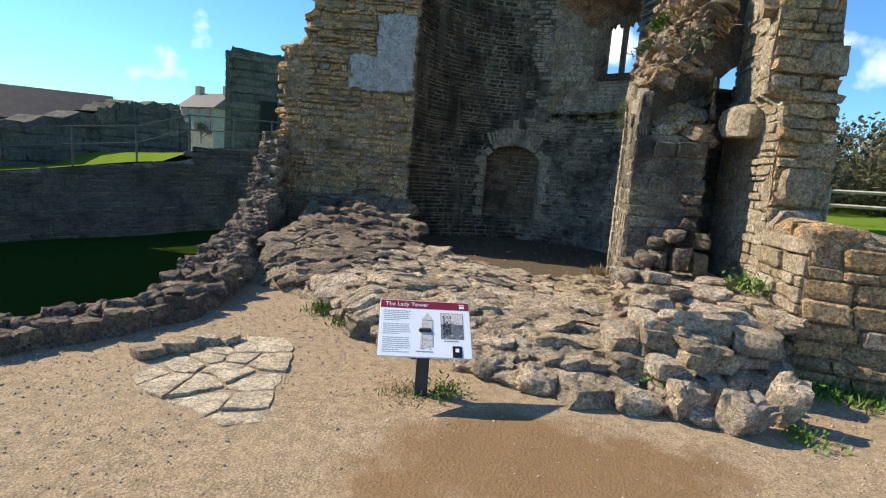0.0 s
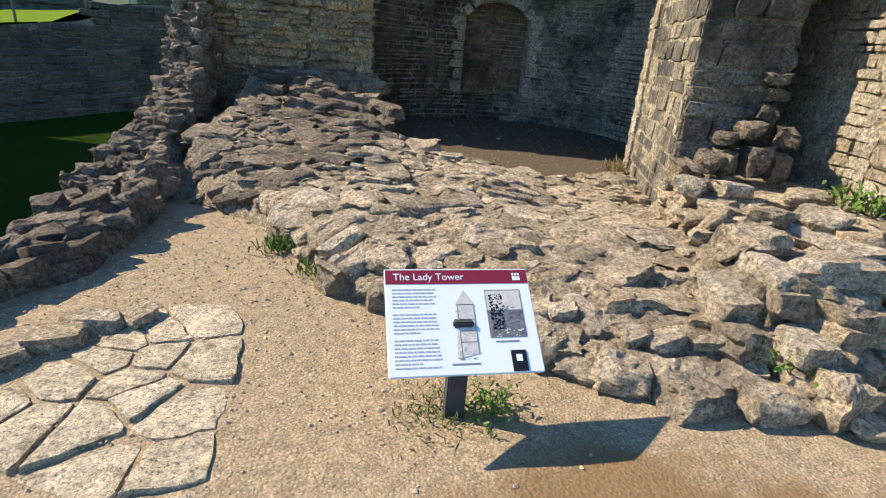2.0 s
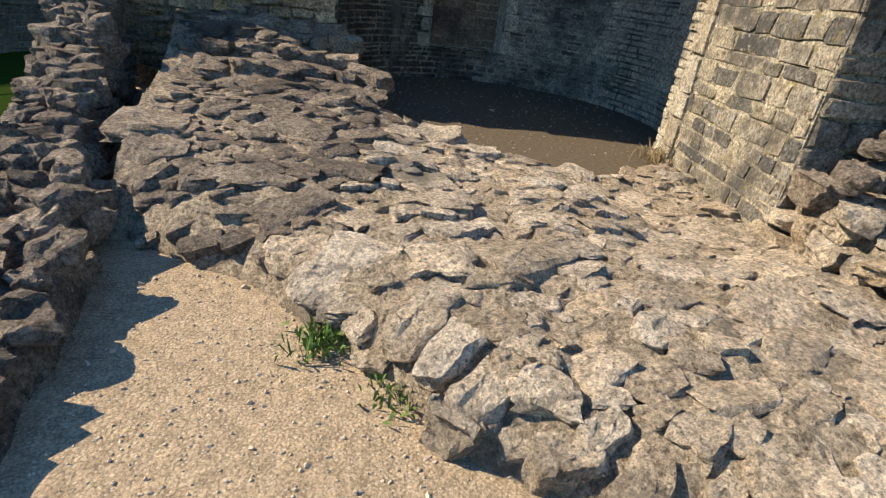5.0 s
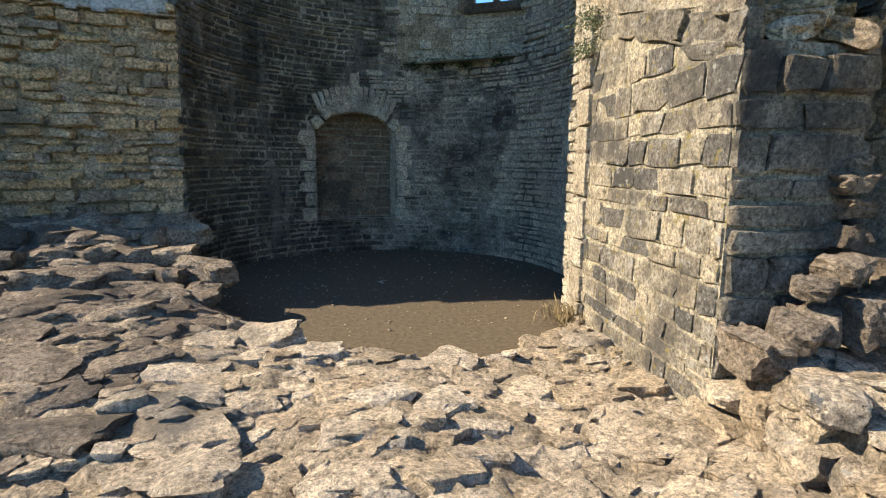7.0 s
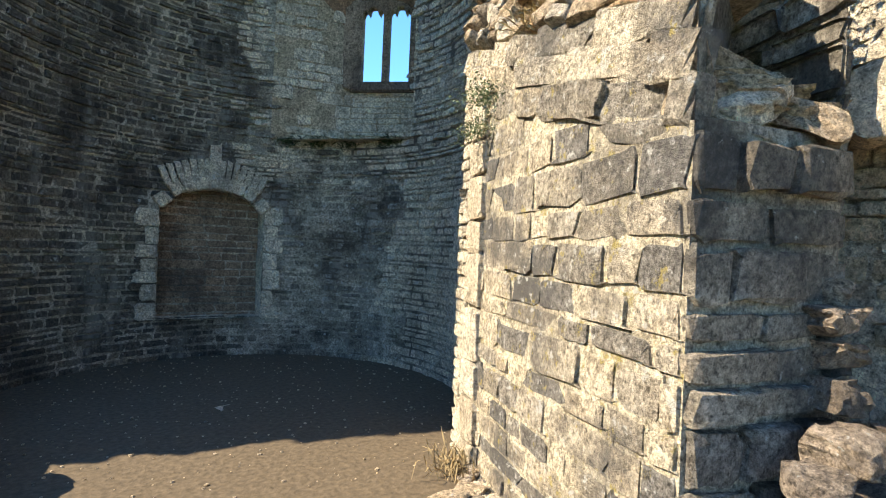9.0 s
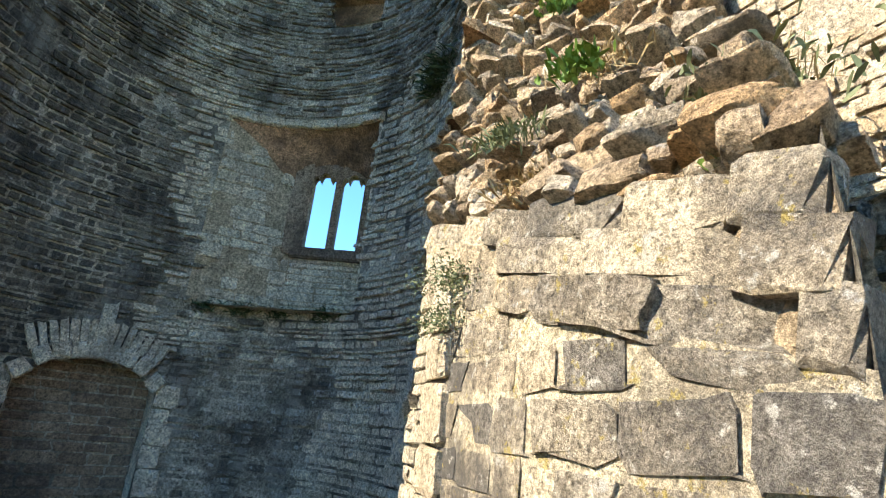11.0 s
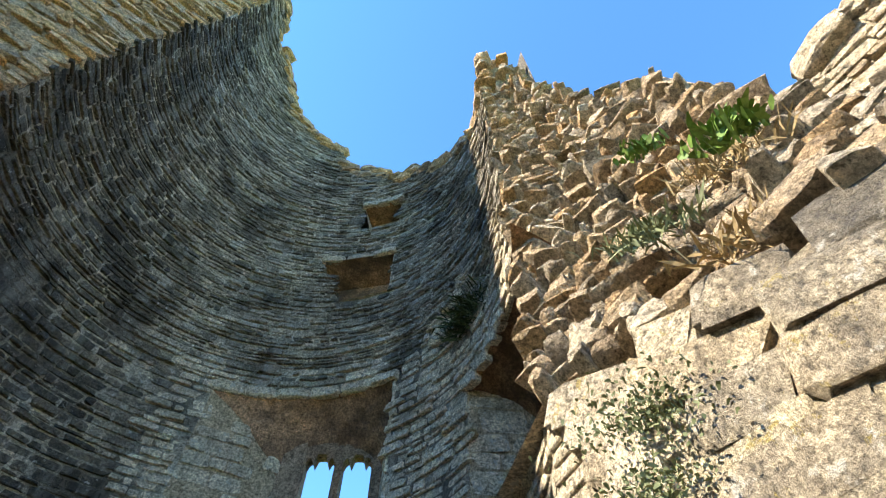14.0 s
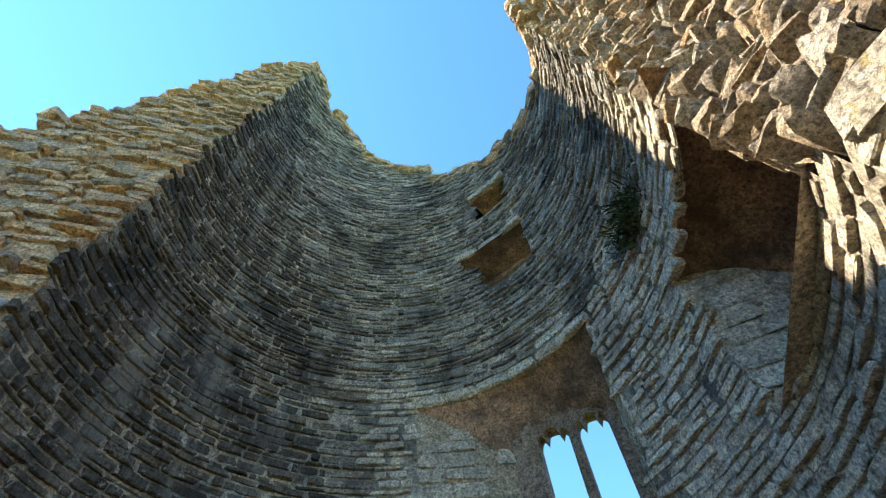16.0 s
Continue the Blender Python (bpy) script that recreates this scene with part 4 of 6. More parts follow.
for k in range(110):
    a, b = rnd.uniform(0.3, 0.95), rnd.uniform(0.06, 0.75)
    q = rnd.uniform(0.1, 0.28)
    fill.append((CRAGS, rnd.randrange(10), Matrix.Translation(mound(a, b)) @ pose(0, 0, 0, rnd.gauss(0, 8), rnd.gauss(0, 8), rnd.gauss(-16, 25)) @ Matrix.Diagonal((q * 1.3, q, q * 0.55, 1))))
lay(fill, mat_rag, rag, "fill_stone", near=(2.7, 5.9, 2.2), limit=60, rest_name="fill_stones", rest_label="rough stones of the rubble fill")
# large ledge stones along the pier's head
big = []
for x, y, z, a, sx, sy, sz, tx in ((2.44, 6.22, 2.14, 72, 0.55, 0.42, 0.16, -12), (2.56, 6.6, 2.34, 72, 0.6, 0.5, 0.18, -12), (2.72, 6.95, 2.72, 74, 0.9, 0.42, 0.18, 5), (2.93, 7.6, 2.86, 70, 0.72, 0.42, 0.32, 0),
                              (2.95, 7.25, 3.05, 60, 0.6, 0.35, 0.13, 8), (3.06, 6.92, 3.27, 88, 1.0, 0.42, 0.12, 4), (3.05, 7.75, 3.32, 72, 0.5, 0.35, 0.14, 4), (2.72, 6.35, 2.55, 68, 0.5, 0.36, 0.2, -8), (2.95, 6.3, 2.85, 60, 0.5, 0.36, 0.16, -3)):
    big.append((SLABS, rnd.randrange(8), pose(x + 0.2, y - 0.02, z, 0, tx, a) @ Matrix.Diagonal((sx * 0.85, sy * 0.85, sz * 0.9, 1))))
lay(big, mat_pier, rag, "ledge_stone", near=(2.5, 6.5, 2.5), limit=20)
lay(head, mat_pier, rag, "head_stone", near=(2.5, 6.5, 2.5), limit=80)
# the torn wall's back, which closes it from outside
v = []
for z in zs:
    i, o = along(I_END, z), along(O_END, z)
    v += [o, o + Vector((0.75, 0.3, 0)), ring(-45, 3.0, z)]
mesh_ob("back_face", v, grid(3, nz), mat_far, rag)

# ---- alcove and tall right-hand pillar ----
pillar = tagged(new("wall_pillar"), "tall ragged pale pillar beside a dark alcove", "pillar", kind="structure")
slab_mesh("alcove_back_mortar", [Vector((3.2, 6.62, 0.3)), Vector((4.05, 6.75, 0.3)), Vector((4.05, 6.75, 2.82)), Vector((3.2, 6.62, 2.82))], mat_mortar_dark, pillar)
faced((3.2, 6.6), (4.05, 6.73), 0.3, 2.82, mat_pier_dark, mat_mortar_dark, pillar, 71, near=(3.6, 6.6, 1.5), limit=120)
PILLAR_TOP = [(0.0, 3.7), (0.3, 4.0), (0.5, 4.4), (0.8, 4.8), (1.0, 5.0), (1.15, 4.85), (1.3, 4.65), (1.6, 4.85)]
P0, P1 = (3.38, 5.02), (3.68, 6.5)


def pillar_side(u, z):
    a, b = Vector((*P0, 0)), Vector((*P1, 0))
    d = (b - a)
    lean = 0.06 * z
    return a + d * (u / d.length) + Vector((lean * 0.3 - (0.2 if z > 2.5 else 0.0) * max(0, 1 - u), 0.0, z)), Vector((-d.y, d.x, 0)).normalized()


plen = (Vector(P1) - Vector(P0)).length
v, nu, nz = [], 18, 60
for j in range(nz):
    for i in range(nu):
        u = plen * i / (nu - 1)
        p, n = pillar_side(u, (lerp_table(u, PILLAR_TOP)) * j / (nz - 1))
        v.append(p + n * 0.05 * noise.noise(p * 3))
mesh_ob("side_mortar", v, grid(nu, nz), mat_mortar_pale, pillar)


def hole(u, z):
    return 0.8 < u < 1.15 and 3.75 < z < 4.35 - abs(u - 0.97) * 0.8


st = courses(pillar_side, plen, 0.2, 6.7, lambda u, z: z < lerp_table(u, PILLAR_TOP) and not hole(u, z), random.Random(72), (0.05, 0.13), (0.09, 0.28), (0.0, 0.03), variants=ROUGH_BLOCKS, tilt=1.6)
crest = random.Random(75)
for u in np.arange(0.0, plen, 0.09):
    p, nrm_ = pillar_side(u, lerp_table(u, PILLAR_TOP))
    q = crest.uniform(0.12, 0.3)
    st.append((CRAGS, crest.randrange(10), Matrix.Translation(p - nrm_ * crest.uniform(0.0, 0.3) + Vector((0, 0, crest.uniform(-0.08, 0.06)))) @ pose(0, 0, 0, crest.gauss(0, 14), crest.gauss(0, 14), crest.uniform(0, 180)) @ Matrix.Diagonal((q * 1.2, q, q * 0.7, 1))))
lay(st, mat_pale, pillar, near=(3.5, 5.6, 2.8), limit=300)
surf, length = straight(P0, (3.92, 4.96))
front = lambda u, z: (surf(u, z)[0] + Vector((-0.11 * max(0, z - 1.8) * (u / length), 0, 0)) + Vector((-0.2 * (1 - u / length) if z > 2.5 else 0, 0, 0)), surf(u, z)[1])
v = []
for j in range(60):
    for i in range(8):
        p, n = front(length * i / 7, 3.9 * j / 59)
        v.append(p + n * 0.04 * noise.noise(p * 3))
mesh_ob("front_mortar", v, grid(8, 60), mat_mortar_tan, pillar)
st = courses(front, length, 0.2, 3.9, lambda u, z: True, random.Random(73), (0.06, 0.17), (0.1, 0.36), (0.015, 0.06), variants=ROUGH_BLOCKS, tilt=6)
lay(st, mat_cut, pillar, near=(3.6, 5.0, 2), limit=200)
surf2, length2 = straight((3.92, 4.96), (4.5, 7.2))
v = []
for j in range(30):
    for i in range(8):
        p, n = surf2(length2 * i / 7, (3.9 + 1.6 * i / 7) * j / 29)
        v.append(p + Vector((-0.11 * max(0, p.z - 1.8), 0, 0)) + n * 0.05 * noise.noise(p * 3))
mesh_ob("outer_face", v, grid(8, 30), mat_cut, pillar)
slab_mesh("hole_back", [Vector((3.95, 5.8, 3.9)), Vector((4.15, 6.6, 3.9)), Vector((4.15, 6.6, 5.0)), Vector((3.95, 5.8, 5.0))], mat_inner_pale, pillar)
out = []
for x, y, z, sx, sy, sz, rz, k in ((3.42, 5.66, 2.3, 0.36, 0.42, 0.34, 8, 0), (3.66, 5.02, 2.8, 0.3, 0.3, 0.26, 10, 1), (3.62, 5.04, 1.62, 0.46, 0.3, 0.36, 3, 2), (3.62, 5.02, 1.28, 0.46, 0.36, 0.26, -8, 3), (3.4, 5.3, 3.4, 0.4, 0.36, 0.22, 60, 4),
                              (3.45, 5.55, 4.5, 0.34, 0.3, 0.22, 62, 5)):
    out.append((SLABS, k, pose(x, y, z, 0, 0, rz) @ Matrix.Diagonal((sx, sy, sz, 1))))
lay(out, mat_pale, pillar, "large_stone", near=(4, 6, 2), limit=20)
# the slanting smooth edge of a chimney shaft
bm = box(bmesh.new(), -0.09, 0.09, -0.12, 0.12, -1.4, 1.4, 0.02)
ob = part("slanting_edge", bm, mat_cut, pillar, "slanting dressed edge stone")
ob.matrix_world = Matrix.Translation((3.78, 6.74, 5.2)) @ (Vector((3.98, 6.88, 6.6)) - Vector((3.52, 6.56, 3.95))).to_track_quat("Z", "Y").to_matrix().to_4x4()

# ---- low wall towards the right ----
low = tagged(new("wall_low"), "low coursed rubble wall of grey and orange stones", "low wall", kind="structure")
L0, L1, L2 = (3.38, 5.0), (3.2, 4.15), (6.0, 2.75)
faced(L0, L1, -0.1, 1.22, mat_pale, mat_mortar_tan, low, 81, (0.09, 0.2), (0.16, 0.4), (0.02, 0.06), near=(3.4, 4.7, 0.7), limit=150)
faced(L1, L2, -0.1, 1.18, mat_cut, mat_mortar_tan, low, 82, (0.08, 0.2), (0.14, 0.42), (0.03, 0.08), near=(3.6, 3.95, 0.6), limit=200)
slab_mesh("wall_head", [Vector((*L1, 1.17)), Vector((*L2, 1.13)), Vector((6.3, 3.4, 1.13)), Vector((3.6, 4.8, 1.18))], mat_mortar_tan, low)
r = random.Random(83)
out = []
d = Vector((*L2, 0)) - Vector((*L1, 0))
for k in range(11):
    p = Vector((*L1, 1.2)) + d * ((k + 0.5) / 11) + Vector((0.05, 0.2, 0))
    out.append((BIG_ROCKS, r.randrange(8), Matrix.Translation(p) @ pose(0, 0, 0, r.gauss(0, 3), r.gauss(0, 4), -27) @ Matrix.Diagonal((0.32, 0.45, r.uniform(0.16, 0.24), 1))))
for k in range(5):
    p = Vector((*L1, 1.22)).lerp(Vector((*L0, 1.24)), (k + 0.4) / 5) + Vector((0.2, -0.05, 0))
    out.append((BIG_ROCKS, r.randrange(8), Matrix.Translation(p) @ pose(0, 0, 0, 0, 0, 70) @ Matrix.Diagonal((0.3, 0.4, 0.2, 1))))
lay(out, mat_cut, low, "coping_stone", near=(3.5, 4, 1), limit=30)

# ---- the rubble footing across the tower's mouth ----
FRONT = [(-1.9, 6.5), (-1.5, 6.12), (-1.25, 5.95), (-0.8, 5.25), (-0.42, 4.55), (0.25, 4.1), (0.72, 3.72), (1.35, 3.52), (1.95, 3.42), (2.6, 3.7), (3.3, 4.3)]
BACK = [(-1.5, 10.5), (-0.35, 10.4), (-0.25, 8.9), (0.1, 8.05), (0.6, 7.5), (1.1, 7.15), (1.8, 7.15), (2.5, 7.4), (3.3, 8.0)]


def footing_height(x, y):
    """Height of the worn footing: a rough apron that steps up to the platform under the pier and towards the broken wall end."""
    f = float(np.interp(x, [p[0] for p in FRONT], [p[1] for p in FRONT]))
    b = float(np.interp(x, [p[0] for p in BACK], [p[1] for p in BACK]))
    s = y - f
    if y > b + 0.12:
        return FLOOR - 0.06
    if s < -0.05:
        return -0.15
    h = 0.30 * (1 - math.exp(-max(0, s + 0.04) * 3.2)) + 0.05 * min(1, s)
    h -= 0.16 * max(0, min(1, (y - 4.9) / 0.8)) * max(0, min(1, (x - 0.8) / 0.8))
    h += 0.16 * max(0, min(1, (y - 6.0) / 2.0)) * max(0, min(1, (0.2 - x) / 0.8))
    h += 0.42 * max(0, min(1, (y - 8.8) / 1.4)) * max(0, min(1, (-0.3 - x) / 0.5))
    line = 1.74 + 0.42 * (y - 4.1)
    if x > line and y < 6.1 and s > 0.3:
        h = 0.50 + 0.10 * max(0, min(1, (y - 4.2) / 1.2))
    h += 0.05 * noise.noise(Vector((x * 2.3, y * 2.3, 5))) + 0.03 * noise.noise(Vector((x * 7, y * 7, 1))) + 0.03 * noise.noise(Vector((x * 17, y * 17, 1)))
    k = min(1, max(0.0, (b + 0.12 - y) / 0.15))
    return h * k + (FLOOR - 0.06) * (1 - k)


footing = tagged(new("wall_footing"), "worn rubble footing of pale broken stones set in mortar", "wall footing", kind="structure")
nx, ny = 200, 240
v = []
for j in range(ny):
    for i in range(nx):
        x, y = -2.0 + 5.35 * i / (nx - 1), 3.2 + 7.0 * j / (ny - 1)
        v.append((x, y, footing_height(x, y) - 0.008))
mesh_ob("mortar_bed", v, grid(nx, ny), stone("footing_mortar", [(0.43, 0.345, 0.24), (0.40, 0.32, 0.22)], stain=(0.24, 0.2, 0.15), stain_at=0.62), footing, "gritty mortar bed", True)
rnd = random.Random(91)
out, placed = [], {}
tries = 0
while tries < 22000:
    tries += 1
    x, y = rnd.uniform(-1.85, 3.3), rnd.uniform(3.35, 10.4)
    h = footing_height(x, y)
    if h < 0.05:
        continue
    near_front = y - float(np.interp(x, [p[0] for p in FRONT], [p[1] for p in FRONT])) < 0.45
    s = rnd.choice((rnd.uniform(0.10, 0.2), rnd.uniform(0.18, 0.34), rnd.uniform(0.26, 0.48)))
    if near_front:
        s = rnd.uniform(0.12, 0.3)
    cell = (int(x / 0.5), int(y / 0.5))
    if any((x - a) ** 2 + (y - b) ** 2 < ((s + c) * 0.365) ** 2 for q in range(-1, 2) for w in range(-1, 2) for a, b, c in placed.get((cell[0] + q, cell[1] + w), ())):
        continue
    placed.setdefault(cell, []).append((x, y, s))
    e = 0.08
    slope = Vector((footing_height(x - e, y) - footing_height(x + e, y), footing_height(x, y - e) - footing_height(x, y + e), 2 * e)).normalized()
    slope = (slope + Vector((0, 0, 1.2))).normalized()
    big_one = s > 0.2
    flat = max(0.0, min(1.0, (x - 0.2) / 0.8)) if not near_front else 0.0
    thick = s * (rnd.uniform(0.42, 0.62) if near_front else rnd.uniform(0.28, 0.42))
    m = frame_at((x, y, h - thick * (0.14 if near_front else 0.25 + 0.15 * flat)), slope, (0, 1, 0)) @ pose(0, 0, 0, rnd.gauss(0, 5), rnd.gauss(0, 5), rnd.uniform(-35, 35))
    pool = CRAGS if big_one or rnd.random() < 0.5 else ROCKS
    out.append((pool, rnd.randrange(len(pool)), m @ Matrix.Diagonal((s * 1.12, s * rnd.uniform(0.62, 0.92), thick, 1))))
# picks the left-end footing stones that take the dark kerb palette
def weathered(m):
    p = m.translation
    return p.x < -0.5 + 0.22 * (p.y - 6.2) + 0.5 * noise.noise(p * 1.7) and p.y > 5.9


lay([q for q in out if not weathered(q[2])], mat_ledge, footing, near=(0.6, 5.0, 0.3), limit=220, rest_label="broken footing stones")
lay([q for q in out if weathered(q[2])], mat_curb, footing, near=(-1.0, 6.5, 0.3), limit=80, rest_name="weathered_stones", rest_label="dark brown footing stones at the left end")
# courses of bigger stones up the left end, below the broken wall
rnd = random.Random(92)
out = []
for row, (y, z) in enumerate(((8.5, 0.44), (9.0, 0.54), (9.45, 0.66), (9.9, 0.76), (10.3, 0.86))):
    x = -1.75
    while x < -0.15 - row * 0.06:
        w = rnd.uniform(0.18, 0.42)
        out.append((CRAGS, rnd.randrange(10), pose(x + w / 2, y + rnd.uniform(-0.08, 0.08), z, rnd.gauss(0, 6), rnd.gauss(0, 6), rnd.gauss(0, 14)) @ Matrix.Diagonal((w * 1.1, rnd.uniform(0.3, 0.45), rnd.uniform(0.12, 0.22), 1))))
        x += w
lay(out, mat_curb, footing, "course_stone", near=(-1, 9, 0.7), limit=60)
# platform stones beside and before the pier
rnd = random.Random(93)
out = []
for x, y, z, sx, sy, sz, rz in ((2.38, 5.72, 0.62, 0.2, 0.3, 0.2, -10), (2.5, 5.62, 0.74, 0.22, 0.26, 0.16, -20), (2.64, 5.6, 0.76, 0.18, 0.22, 0.16, -14), (2.84, 5.52, 0.78, 0.21, 0.22, 0.24, -18), (3.05, 5.5, 0.76, 0.18, 0.22, 0.24, -8),
                            (2.6, 5.62, 0.94, 0.18, 0.2, 0.1, -22), (2.8, 5.6, 1.02, 0.17, 0.2, 0.13, -6), (3.06, 5.5, 0.99, 0.16, 0.2, 0.15, -30), (2.98, 5.72, 1.16, 0.16, 0.2, 0.12, -16), (3.02, 5.76, 1.3, 0.18, 0.22, 0.1, -10), (3.0, 5.76, 1.42, 0.2, 0.24, 0.1, -18), (3.05, 5.78, 1.53, 0.16, 0.2, 0.11, -12),
                            (2.15, 5.25, 0.62, 0.26, 0.22, 0.14, 40), (2.45, 5.15, 0.63, 0.3, 0.22, 0.12, 0),
                            (2.95, 5.0, 0.63, 0.42, 0.26, 0.12, 10), (2.3, 4.6, 0.58, 0.3, 0.24, 0.14, 30), (2.65, 4.55, 0.6, 0.34, 0.26, 0.14, -12), (2.0, 4.25, 0.54, 0.32, 0.26, 0.16, 12), (2.5, 4.05, 0.54, 0.44, 0.3, 0.15, -6),
                            (2.1, 3.7, 0.36, 0.36, 0.28, 0.18, 4), (2.62, 3.8, 0.42, 0.38, 0.32, 0.2, -24), (3.0, 4.12, 0.5, 0.36, 0.34, 0.18, -40), (1.62, 3.74, 0.2, 0.3, 0.26, 0.17, 12), (1.86, 3.6, 0.2, 0.3, 0.24, 0.16, -8)):
    out.append((CRAGS, rnd.randrange(10), pose(x, y, z, rnd.gauss(0, 4), rnd.gauss(0, 4), rz) @ Matrix.Diagonal((sx, sy, sz, 1))))
lay(out[:12], mat_curb, footing, "step_stone", near=(2.8, 5.6, 0.9), limit=20)
out = out[12:]
lay(out, mat_ledge, footing, "platform_stone", near=(2.4, 4.5, 0.5), limit=40)


rnd = random.Random(94)
out = []
y = 3.75
while y < 5.75:
    w = rnd.uniform(0.18, 0.36)
    for z in (0.22, 0.38):
        out.append((CRAGS, rnd.randrange(10), pose(1.8 + 0.42 * (y - 4.1) + rnd.uniform(-0.04, 0.06), y + w / 2, z + rnd.uniform(-0.03, 0.03), rnd.gauss(0, 5), rnd.gauss(0, 5), rnd.gauss(68, 8)) @ Matrix.Diagonal((w, rnd.uniform(0.2, 0.34), rnd.uniform(0.12, 0.2), 1))))
    y += w * 0.95
for layer, z in enumerate((0.12, 0.27, 0.41, 0.53)):
    x = 1.7
    while x < 3.2:
        w = rnd.uniform(0.14, 0.3)
        y = float(np.interp(x + w / 2, [p[0] for p in FRONT], [p[1] for p in FRONT])) + 0.06 + layer * 0.12 + rnd.uniform(-0.05, 0.05)
        out.append((SLABS, rnd.randrange(8), pose(x + w / 2, y, z + rnd.uniform(-0.02, 0.02), rnd.gauss(0, 6), rnd.gauss(0, 4), rnd.gauss(0, 8)) @ Matrix.Diagonal((w, rnd.uniform(0.2, 0.32), rnd.uniform(0.12, 0.18), 1))))
        x += w * 0.97
lay(out, mat_ledge, footing, "facing_stone", near=(2.2, 4, 0.4), limit=80)


def boulder(x, y, z, sx, sy, sz, rx, rz, k, label, material=None):
    me = bpy.data.meshes.new("fallen_stone")
    me.from_pydata([tuple(q) for q in CRAGS[k][0]], [], CRAGS[k][1])
    me.materials.append(material or mat_ledge)
    ob = new("fallen_stone", me)
    ob.matrix_world = pose(x, y, z, rx, 8, rz) @ Matrix.Diagonal((sx, sy, sz, 1))
    return tagged(ob, label, "stone", "fallen stones along the footing")


for k, (x, y, z, sx, sy, sz, rx, rz) in enumerate(((2.18, 3.2, 0.1, 0.3, 0.22, 0.26, 25, 20), (2.56, 3.34, 0.14, 0.24, 0.22, 0.34, 12, -30), (1.88, 3.38, 0.1, 0.24, 0.22, 0.24, 0, 10), (1.58, 3.42, 0.05, 0.3, 0.22, 0.16, 5, 0),
                                             (1.24, 3.48, 0.06, 0.32, 0.22, 0.16, 4, 12), (0.94, 3.62, 0.07, 0.26, 0.2, 0.18, 0, -20), (0.6, 3.85, 0.08, 0.26, 0.22, 0.2, 0, 15), (-0.44, 4.66, 0.07, 0.26, 0.22, 0.2, 6, 30), (-0.18, 4.44, 0.06, 0.22, 0.18, 0.17, 0, -10), (2.0, 3.3, 0.03, 0.3, 0.2, 0.1, 0, 40))):
    boulder(x, y, z, sx, sy, sz, rx, rz, k % 8, "fallen grey limestone block lying on the gravel")

# ---- kerb wall and stepped stub on the moat's edge ----
kerb = tagged(new("wall_kerb"), "low rubble kerb wall that climbs in steps to the tower", "kerb wall", kind="structure")
KERB_H = [(1.2, 0.13), (3.9, 0.15), (4.9, 0.18), (5.6, 0.24), (6.2, 0.3), (6.7, 0.38), (7.2, 0.44), (7.7, 0.5), (7.9, 0.6), (8.5, 0.68), (8.8, 0.82), (9.3, 1.0), (9.6, 1.4), (10.3, 2.0)]
rnd = random.Random(101)
v = []
prof = ((-0.42, -0.9), (-0.4, -0.3), (-0.36, 0.85), (-0.12, 1.0), (0.14, 1.0), (0.34, 0.8), (0.4, 0.0), (0.42, -0.3))
ysk = np.linspace(1.3, 10.4, 120)
for y in ysk:
    for dx, k in prof:
        h = lerp_table(y, KERB_H) - 0.05
        wide = 0.75 if y < 5.2 else 0.8 if y < 6.8 else 0.5
        p = Vector((kerb_x(y) - 0.1 + dx * wide, y, k * h if k > 0 else k))
        v.append(p + wobble(p, 3, 0.06))
mesh_ob("core", v, grid(len(prof), len(ysk)), mat_curb, kerb)
out = []
y = 1.3
while y < 10.35:
    h = lerp_table(y, KERB_H)
    wide = 0.3 if y < 5.2 else 0.34 if y < 6.8 else 0.2
    step = rnd.uniform(0.1, 0.16)
    layers = max(1, int(h / 0.13))
    for k in range(layers):
        z = h - 0.05 - k * 0.13
        for side in ((-1, 0, 1) if k < 2 else (-1, 1)):
            s = rnd.uniform(0.11, 0.25)
            x = kerb_x(y) - 0.1 + side * wide * (0.62 if k == 0 else 0.85) + rnd.uniform(-0.05, 0.05)
            out.append((ROCKS if rnd.random() < 0.4 else CRAGS, rnd.randrange(8), pose(x, y + rnd.uniform(-0.06, 0.06), z + rnd.uniform(-0.03, 0.03), rnd.gauss(0, 8), rnd.gauss(0, 8), rnd.gauss(60, 25)) @ Matrix.Diagonal((s * 1.2, s * 0.8, rnd.uniform(0.1, 0.18), 1))))
    y += step
lay(out, mat_curb, kerb, near=(-1.9, 5.6, 0.4), limit=300, rest_label="dark rough rubble stones")

# ---- flagstone patch in the gravel ----
patch = tagged(new("flagstone_patch"), "old pale flagstones let into the gravel", "paving", kind="structure")
rnd = random.Random(111)
SEEDS = [(-1.14, 4.24), (-1.04, 3.88), (-1.06, 3.52), (-1.30, 3.72), (-1.58, 3.74), (-1.36, 3.44), (-1.56, 3.46), (-1.22, 3.22), (-0.98, 3.2), (-1.42, 4.04), (-1.30, 4.12), (-1.26, 3.92), (-1.74, 3.56), (-0.94, 3.02), (-1.46, 3.9), (-1.2, 3.6)]
OUTLINE = [(-1.38, 4.42), (-1.05, 4.42), (-0.92, 4.2), (-0.86, 3.75), (-0.86, 3.4), (-0.8, 3.0), (-1.02, 2.92), (-1.3, 3.12), (-1.66, 3.3), (-1.86, 3.52), (-1.72, 3.8), (-1.55, 4.05)]


